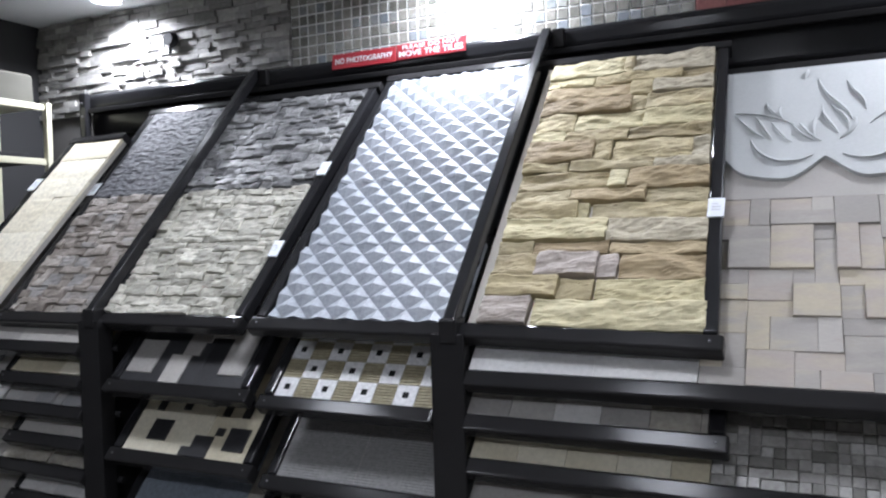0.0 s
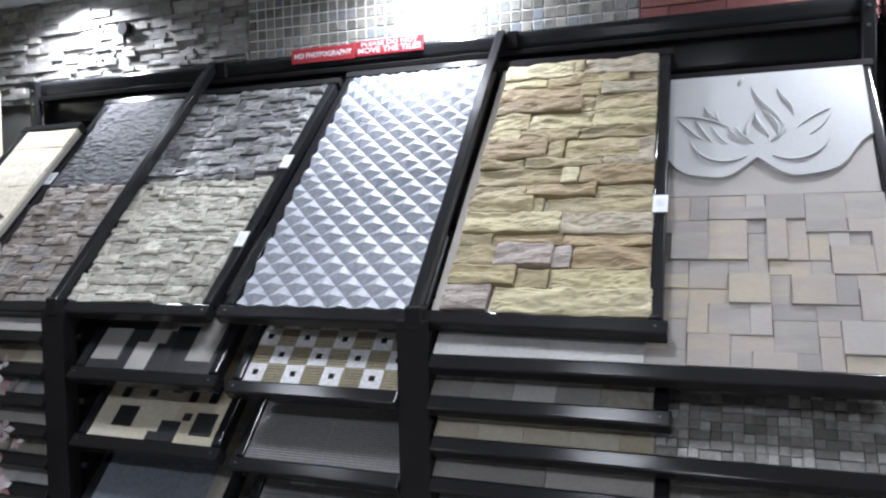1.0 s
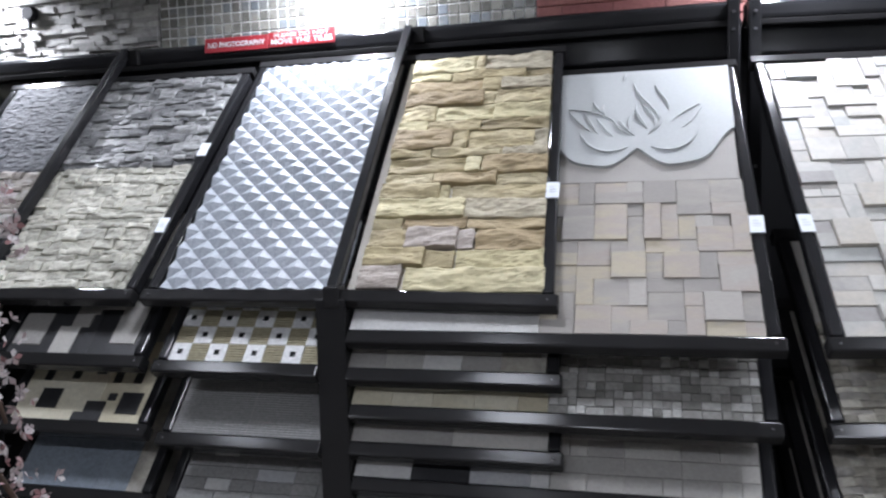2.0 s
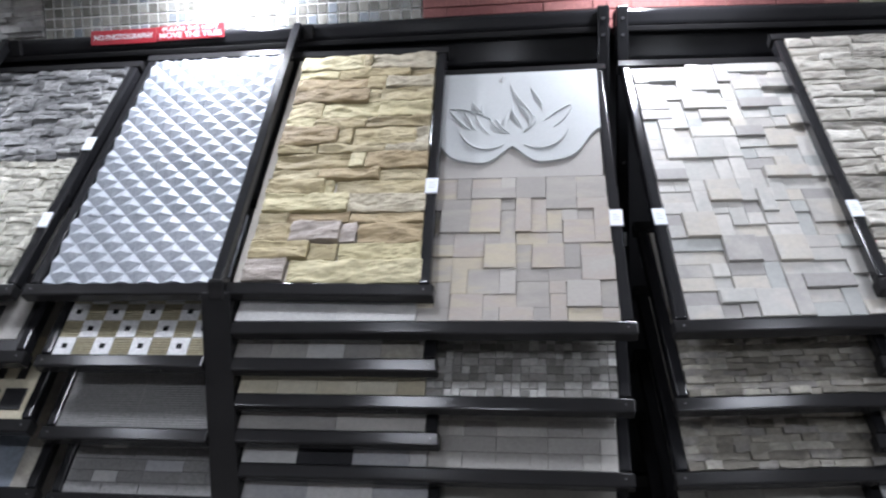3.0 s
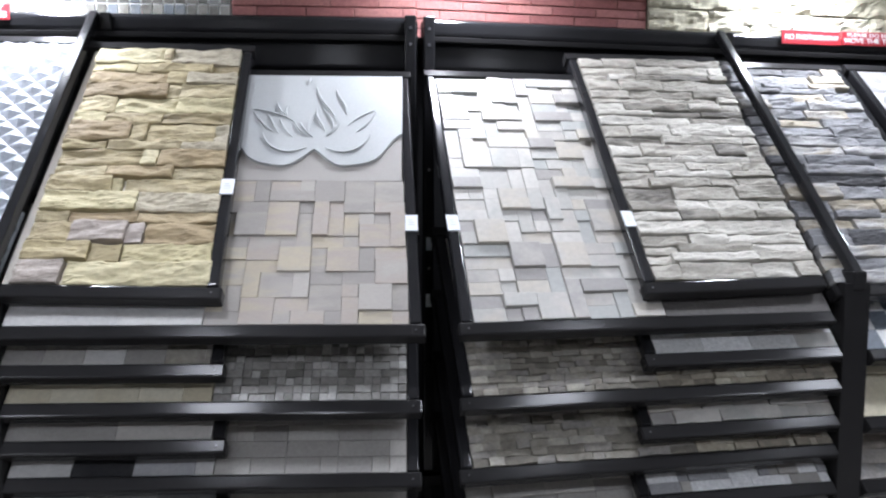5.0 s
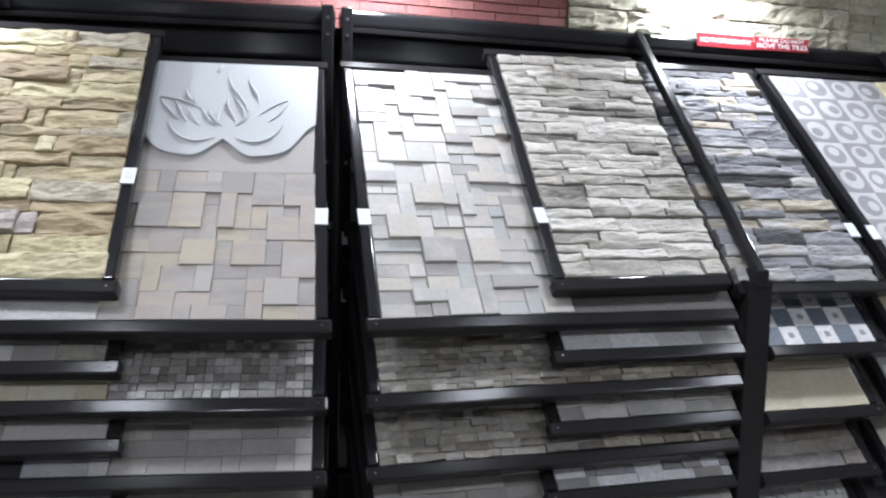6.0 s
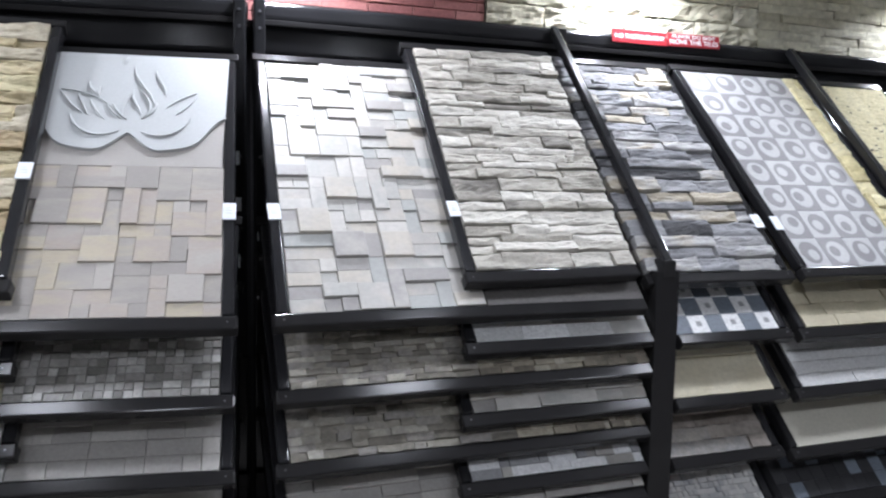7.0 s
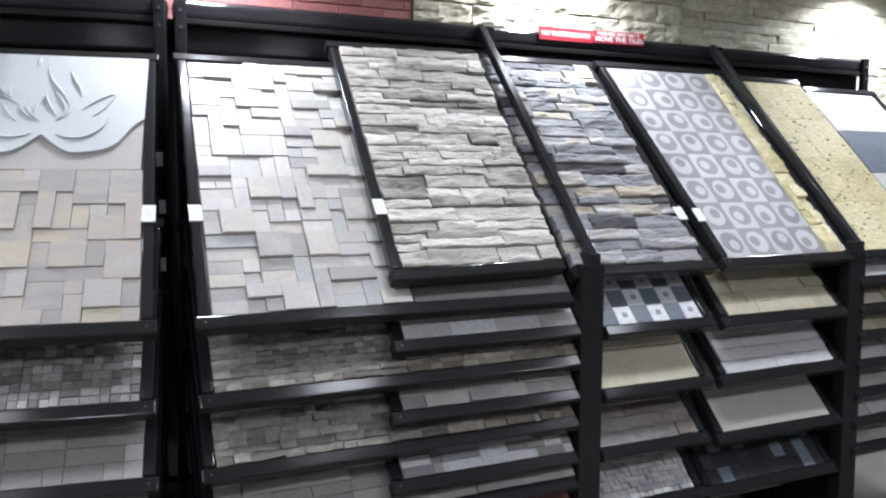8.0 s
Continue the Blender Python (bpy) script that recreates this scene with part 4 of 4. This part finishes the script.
# fourth bay, mirrored
strip(1, 0.0, 1.178, -0.329, "long board of rust and grey stack stone", [f_course(RUST, 15, 16, 0, 0.485, (0.025, 0.09), 0.007, gap=0.0008), f_course(RUST_WARM, 15, 17, 0.487, 1.0, (0.025, 0.09), 0.006, gap=0.0008)], (1, 0))
strip(1, 0.0, 1.178, -0.539, "long board of dark grey and cream stack stone", [f_course(RUST, 12, 18, 0, 0.6, (0.03, 0.12), 0.009, gap=0.0008), f_pack(RUST_WARM, 0.026, BARS, 19, 0.6, 1.0)], (1, 0))
strip(1, 0.0, 1.178, -0.750, "long board of grey slate mosaic", [f_pack(GREY_STRIP, 0.04, BARS, 20)], (1, 0))
strip(1, 0.0, 1.178, -0.960, "long grey board near the floor", [f_slab(GREY_STRIP)], (1, 0))
strip(1, 0.560, 1.178, -0.226, "short board of pale stone bars", [f_slab(LIGHT_TILE, 0.16, 0.05, shift=0.3, pick=lambda r, c, g: g.choice((LIGHT_TILE, PALE_BLOCK, WHITE_TILE)))], (1, 0))
strip(1, 0.555, 1.178, -0.446, "short board of grey quartzite with bright chips", [f_course(PALE_BLOCK, 7, 22, lengths=(0.06, 0.16), amp=0.006)], (1, 0))
strip(1, 0.555, 1.178, -0.662, "short board of black and white staggered mosaic", [f_pack(GREY_STRIP, 0.035, BARS, 23, t=(0.009, 0.018), pick=lambda r: r.choice((WHITE_TILE, WHITE_TILE, MID_TILE, GREY_STRIP)))], (1, 0))
strip(1, 0.555, 1.178, -0.870, "short board of reddish brown tile", [f_slab(BRICK, 0.3, 0.1)], (1, 0))

# fifth bay
strip(1, 1.282, 1.718, -0.240, "checker board of white dotted and blue-grey tiles", [lambda b, W: dotted_checker(b, W, BLUE_TILE, 6, 0.072, MID_TILE, 1)], (0, 1))
strip(1, 1.282, 1.712, -0.460, "yellow-beige pitted stone board", [f_course(BEIGE_STRIP, 2, 25, lengths=(0.4, 0.5), amp=0.002)], (0, 1))
strip(1, 1.280, 1.712, -0.668, "dark driftwood-grey ledge-stone board", [f_course(BROWN_SPLIT, 6, 26, lengths=(0.12, 0.3), amp=0.006)], (0, 1))
strip(1, 1.278, 1.706, -0.876, "grey woven-pattern mosaic board", [f_pack(SILVER_STRIP, 0.02, [(2, 1), (1, 1)], 27, t=(0.008, 0.016))], (0, 1))
strip(1, 1.842, 2.400, -0.247, "yellow sandstone bar board", [f_course(BEIGE_STRIP, 6, 28, lengths=(0.12, 0.35), amp=0.003)])
strip(1, 1.842, 2.400, -0.464, "white layered stone board", [f_course(LIGHT_TILE, 6, 29, lengths=(0.25, 0.5), amp=0.004)])
strip(1, 1.838, 2.395, -0.686, "plain beige tile board", [f_slab(BEIGE_STRIP, 0.6, 0.3, pick=lambda r, c, g: OAT_TILE)])
strip(1, 1.790, 2.380, -0.885, "dark slate tile board near the floor", [f_slab(DARK_TILE, 0.06, 0.06, pick=lambda r, c, g: g.choice((DARK_TILE, DARK_TILE, BLUE_TILE)))])

# sixth bay
for z, mt, lab, sd in ((-0.135, LIGHT_TILE, "white stone strip board", 1), (-0.247, BEIGE_STRIP, "yellow stone strip board", 2), (-0.358, BEIGE_STRIP, "beige stone strip board", 3), (-0.476, SILVER_STRIP, "silver grey strip board", 4), (-0.596, GREY_STRIP, "grey stone strip board", 5), (-0.716, SILVER_STRIP, "pale mosaic strip board", 6), (-0.83, GREY_STRIP, "grey strip board near the floor", 7)):
    strip(1, 2.56, 3.45, z, lab + " at the rack's end", [f_course(mt, 4, 50 + sd, lengths=(0.1, 0.3), amp=0.004)])

# paper tags on the inner posts, in the dark between the two racks
for k, u, z in ((0, 1.20, 0.30), (0, 1.205, 0.13), (0, 1.20, -0.08), (1, 0.0, 0.02), (1, 0.0, -0.2)):
    t = new("paper_tag", box_mesh("paper_tag", 0.022, 0.05, 0.002, TAG, 0.0005))
    t.matrix_basis = RACK[k] @ pose(u - 0.011 - (0.045 if k == 0 else -0.02), 0.830, ZM + z, 90)
    tagged(t, "small white paper tag on the black inner post", "tag", "paper tags")


# ---- tile rack by the side wall ----
sh = thing("shelf_rack", pose(-2.75, 0, 0), "cream painted steel shelf rack stacked with tile samples", "shelf")
for y in (-0.55, 0.74):
    for x in (0.02, 0.385):
        bar("upright", x - 0.014, x + 0.014, y - 0.014, y + 0.014, 0.0, ZM + 0.86, CREAM, sh, 0.003)
for z in (0.25, 0.75, 1.25, ZM + 0.595, ZM + 0.845):
    bar("shelf_edge", 0.37, 0.395, -0.53, 0.72, z - 0.022, z + 0.008, CREAM, sh, 0.003)
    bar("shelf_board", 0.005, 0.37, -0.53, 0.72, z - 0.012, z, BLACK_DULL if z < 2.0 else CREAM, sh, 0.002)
rs = random.Random(12)
for z, n in ((0.75, 9), (1.25, 9), (ZM + 0.595, 3)):
    for col in range(4):
        zz = z
        for i in range(n - rs.randrange(3)):
            t = rs.choice((0.012, 0.016, 0.022))
            mt = rs.choice((GREY_STRIP, WHITE_TILE, DARK_TILE, BROWN_SPLIT, SILVER_STRIP))
            ob = new("sample_tile", box_mesh("sample_tile", 0.30, 0.26, t - 0.001, mt, 0.001))
            ob.matrix_basis = pose(-2.72 + rs.uniform(0, 0.05), -0.5 + col * 0.305 + rs.uniform(0, 0.02), zz + 0.0006, 0, 0, rs.uniform(-3, 3))
            tagged(ob, "flat stone sample tile stacked on the shelf", "tile", "stacked sample tiles")
            zz += t
for i in range(3):
    ob = new("carton", box_mesh("carton", 0.34, 0.36, 0.20 - 0.03 * i, CARTON, 0.012))
    ob.matrix_basis = pose(-2.73, -0.45 + 0.39 * i, ZM + 0.8455)
    tagged(ob, "dusty pale brown carton on top of the shelf", "box", "cartons")

# ---- blossom tree in a pot, close to the aisle ----
TREE = (0.277, -1.574)
tr = thing("blossom_tree", pose(*TREE, 0), "artificial blossom tree with pale pink flowers in a dark pot", "plant")
BARK = plain("brown_bark", (0.09, 0.06, 0.045), 0.8, 0, 0.3, 0.3, 40, 0.4)
PETAL = stone("pale_pink_petal", [(0.50, 0.40, 0.40), (0.62, 0.56, 0.56), (0.72, 0.69, 0.68), (0.38, 0.20, 0.20)], 0.6, 40, 20, 0.1, 1.0, island=True)
POT = plain("dark_glazed_pot", (0.03, 0.03, 0.032), 0.25)
bm = bmesh.new()
prof = [(0.0, 0.0), (0.11, 0.0), (0.125, 0.03), (0.16, 0.26), (0.172, 0.27), (0.172, 0.30), (0.155, 0.30), (0.145, 0.25), (0.0, 0.25)]
vs = [bm.verts.new((r, 0, z)) for r, z in prof]
es = [bm.edges.new((vs[i], vs[i + 1])) for i in range(len(vs) - 1)]
bmesh.ops.spin(bm, geom=vs + es, cent=(0, 0, 0), axis=(0, 0, 1), angle=math.tau, steps=28, use_merge=True)
bmesh.ops.remove_doubles(bm, verts=bm.verts, dist=1e-5)
part("pot", bm, POT, tr)
rt = random.Random(77)


def limb(pts, r0, r1, name):
    cu = bpy.data.curves.new(name, "CURVE")
    cu.dimensions, cu.bevel_depth, cu.bevel_resolution = "3D", 1.0, 2
    sp = cu.splines.new("POLY")
    sp.points.add(len(pts) - 1)
    for i, q in enumerate(pts):
        sp.points[i].co = (*q, 1)
        sp.points[i].radius = r0 + (r1 - r0) * i / (len(pts) - 1)
    tmp = bpy.data.objects.new("limb_tmp", cu)
    scene.collection.objects.link(tmp)
    bpy.context.view_layer.update()
    me = bpy.data.meshes.new_from_object(tmp.evaluated_get(bpy.context.evaluated_depsgraph_get()))
    bpy.data.objects.remove(tmp)
    me.materials.clear()
    me.materials.append(BARK)
    return under(name, me, tr)


limb([(0, 0, 0.25), (0.01, 0.01, 0.6), (-0.01, 0.0, 1.0), (-0.03, 0.01, 1.35), (-0.05, 0.0, 1.6)], 0.022, 0.008, "trunk")
tips = []
for i in range(46):
    z0 = rt.uniform(0.9, 1.54)
    a = rt.uniform(0, math.tau)
    ln = rt.uniform(0.05, 0.115)
    dx, dy = math.cos(a), math.sin(a)
    sx = -0.02
    p = [(sx, 0.0, z0), (sx + dx * ln * 0.4, dy * ln * 0.4, z0 + 0.05), (sx + dx * ln * 0.75, dy * ln * 0.75, z0 + 0.05), (sx + dx * ln, dy * ln, z0 - rt.uniform(0.0, 0.14))]
    limb(p, 0.006, 0.002, "branch")
    tips.append(p)
pv, pf = [], []
for p in tips:
    for n in range(120):
        s = rt.uniform(0.15, 1.0) * 3
        i = min(2, int(s))
        q = Vector(p[i]).lerp(Vector(p[i + 1]), s - i) + Vector((rt.gauss(0, 0.016), rt.gauss(0, 0.016), rt.gauss(0, 0.024)))
        ax = Euler((rt.uniform(0, 6.3), rt.uniform(0, 6.3), rt.uniform(0, 6.3))).to_matrix()
        r = rt.uniform(0.005, 0.0095)
        for pe in range(rt.choice((3, 4, 5))):
            a = pe * math.tau / 5
            o = len(pv)
            for rr, da, zz in ((0.0, 0, 0), (0.7, -0.5, 0.25), (1.0, 0.0, 0.45), (0.7, 0.5, 0.25)):
                pv.append(tuple(q + ax @ Vector((rr * r * math.cos(a + da), rr * r * math.sin(a + da), zz * r))))
            pf.append((o, o + 1, o + 2, o + 3))
under("blossom", mesh_of("blossom", pv, pf, [PETAL]), tr)


# ---- wall samples above the racks: pieces of the setting ----
def wall_m(k):
    return RACK[k] @ pose(0, WALL_V + 0.02, 0, 90)


def wall_rows(k, wall, x0, x1, z0, z1, row, lengths, mat, seed, amp, t, rough=True, gap=0.002, shift=None, name="stone", jut=0.012, cell=0.03):
    rng = random.Random(seed)
    base = wall_m(k)
    inv = RACK[k].inverted()
    z, r = z0, 0
    while z < z1 - 0.005:
        hh = min(row if not isinstance(row, tuple) else rng.uniform(*row), z1 - z)
        x = x0
        if shift and r % 2:
            x -= lengths[0] * shift
        while x < x1 - 0.01:
            w = rng.uniform(*lengths)
            a, e = max(x, x0), min(x + w, x1)
            if x1 - e < 0.03:
                e = x1
            if e - a > 0.012:
                th = t + rng.uniform(0, jut)
                if rough:
                    me = rough_mesh(e - a - gap, hh - gap, th, mat, rng.uniform(0, 300), amp, cell, 16, 0.5, 0.003)
                else:
                    me = box_mesh(name, e - a - gap, hh - gap, round(th, 3), mat, 0.002)
                under(name, me, wall, inv @ base @ pose(a + gap / 2, z + gap / 2, 0))
            x = e
        z += hh
        r += 1


wall_rows(0, wall_l, -2.745, -1.185, ZM + 0.84, CEIL - 0.003, (0.019, 0.031), (0.05, 0.14), WALL_SPLIT, 61, 0.003, 0.006, cell=0.024, jut=0.026, gap=0.001)
# grout bed and mosaic
bed = shell("mosaic_bed", 0, -1.18, 0.466, WALL_V + 0.012, WALL_V + 0.0195, ZM + 0.72, CEIL - 0.002, GROUT, "white grout bed of the mosaic wall sample")
NM = 38
pm = (0.466 + 1.18) / NM
for j in range(7):
    for i in range(NM):
        under("mosaic_tile", box_mesh("mosaic_tile", pm - 0.007, pm - 0.007, 0.004, MOSAIC, 0.001), bed, pose(-1.18 + i * pm + 0.0035, WALL_V + 0.0121, ZM + 0.889 + j * pm, 90))
mv, mf = [], []
for j in (-3, -2, -1, 7, 8):
    for i in range(NM):
        z = ZM + 0.888 + j * pm
        box_into(mv, mf, -1.18 + i * pm + 0.0025, -1.18 + (i + 1) * pm - 0.0025, WALL_V + 0.0081, WALL_V + 0.0121, z, z + pm - 0.005)
MOSAIC_FAR = stone("grey_glass_mosaic_rest", [(0.16, 0.155, 0.135), (0.24, 0.23, 0.205), (0.31, 0.30, 0.26)], 0.28, 60, 12, 0.1, 1.0, island=True, spec=0.6)
tagged(under("mosaic_tiles", mesh_of("mosaic_tiles", mv, mf, [MOSAIC_FAR]), bed), kind="stuff")
shell("brick_bed", 0, 0.470, 1.19, WALL_V + 0.010, WALL_V + 0.0195, ZM + 0.72, CEIL - 0.002, RED_GROUT, "mortar bed of the red brick wall sample")
wall_rows(0, wall_l, 0.472, 1.188, ZM + 0.74, CEIL - 0.003, 0.038, (0.19, 0.19), BRICK, 62, 0, 0.016, False, 0.005, 0.5, "brick", 0.0015)
shell("brick_bed_east", 1, -0.005, 0.985, WALL_V + 0.010, WALL_V + 0.0195, ZM + 0.72, CEIL - 0.002, RED_GROUT, "mortar bed of the red brick wall sample")
wall_rows(1, wall_r, -0.004, 0.985, ZM + 0.74, CEIL - 0.003, 0.038, (0.19, 0.19), BRICK, 63, 0, 0.016, False, 0.005, 0.5, "brick", 0.0015)
wall_rows(1, wall_r, 0.99, 2.43, ZM + 0.74, CEIL - 0.003, (0.08, 0.13), (0.2, 0.42), YELLOW_WALL, 64, 0.022, 0.02, jut=0.012, cell=0.018, gap=0.004)
wall_rows(1, wall_r, 2.435, 4.6, ZM + 0.60, CEIL - 0.003, 0.042, (0.12, 0.30), YELLOW_WALL, 65, 0.008, 0.014, cell=0.03)
# the cable outlet on the stack-stone wall
ou = thing("cable_outlet", RACK[0] @ pose(-1.825, WALL_V - 0.03, ZM + 1.130, 90), "black round cable outlet on the stone wall", "outlet")
bm = bmesh.new()
bmesh.ops.create_cone(bm, cap_ends=True, segments=16, radius1=0.036, radius2=0.028, depth=0.03)
part("cap", bm, BLACK_DULL, ou)
bm = bmesh.new()
bmesh.ops.create_cone(bm, cap_ends=True, segments=10, radius1=0.009, radius2=0.009, depth=0.05)
part("cable", bm, BLACK_DULL, ou, "", pose(0, -0.04, 0, 90))

# polished floor tiles
for i in range(-5, 12):
    for j in range(-8, 5):
        if -2.7 < i * 0.6 < 7.0:
            under("floor_tile", box_mesh("floor_tile", 0.597, 0.597, 0.003, FLOOR, 0.0005), floor, pose(i * 0.6, j * 0.6, 0.0002))
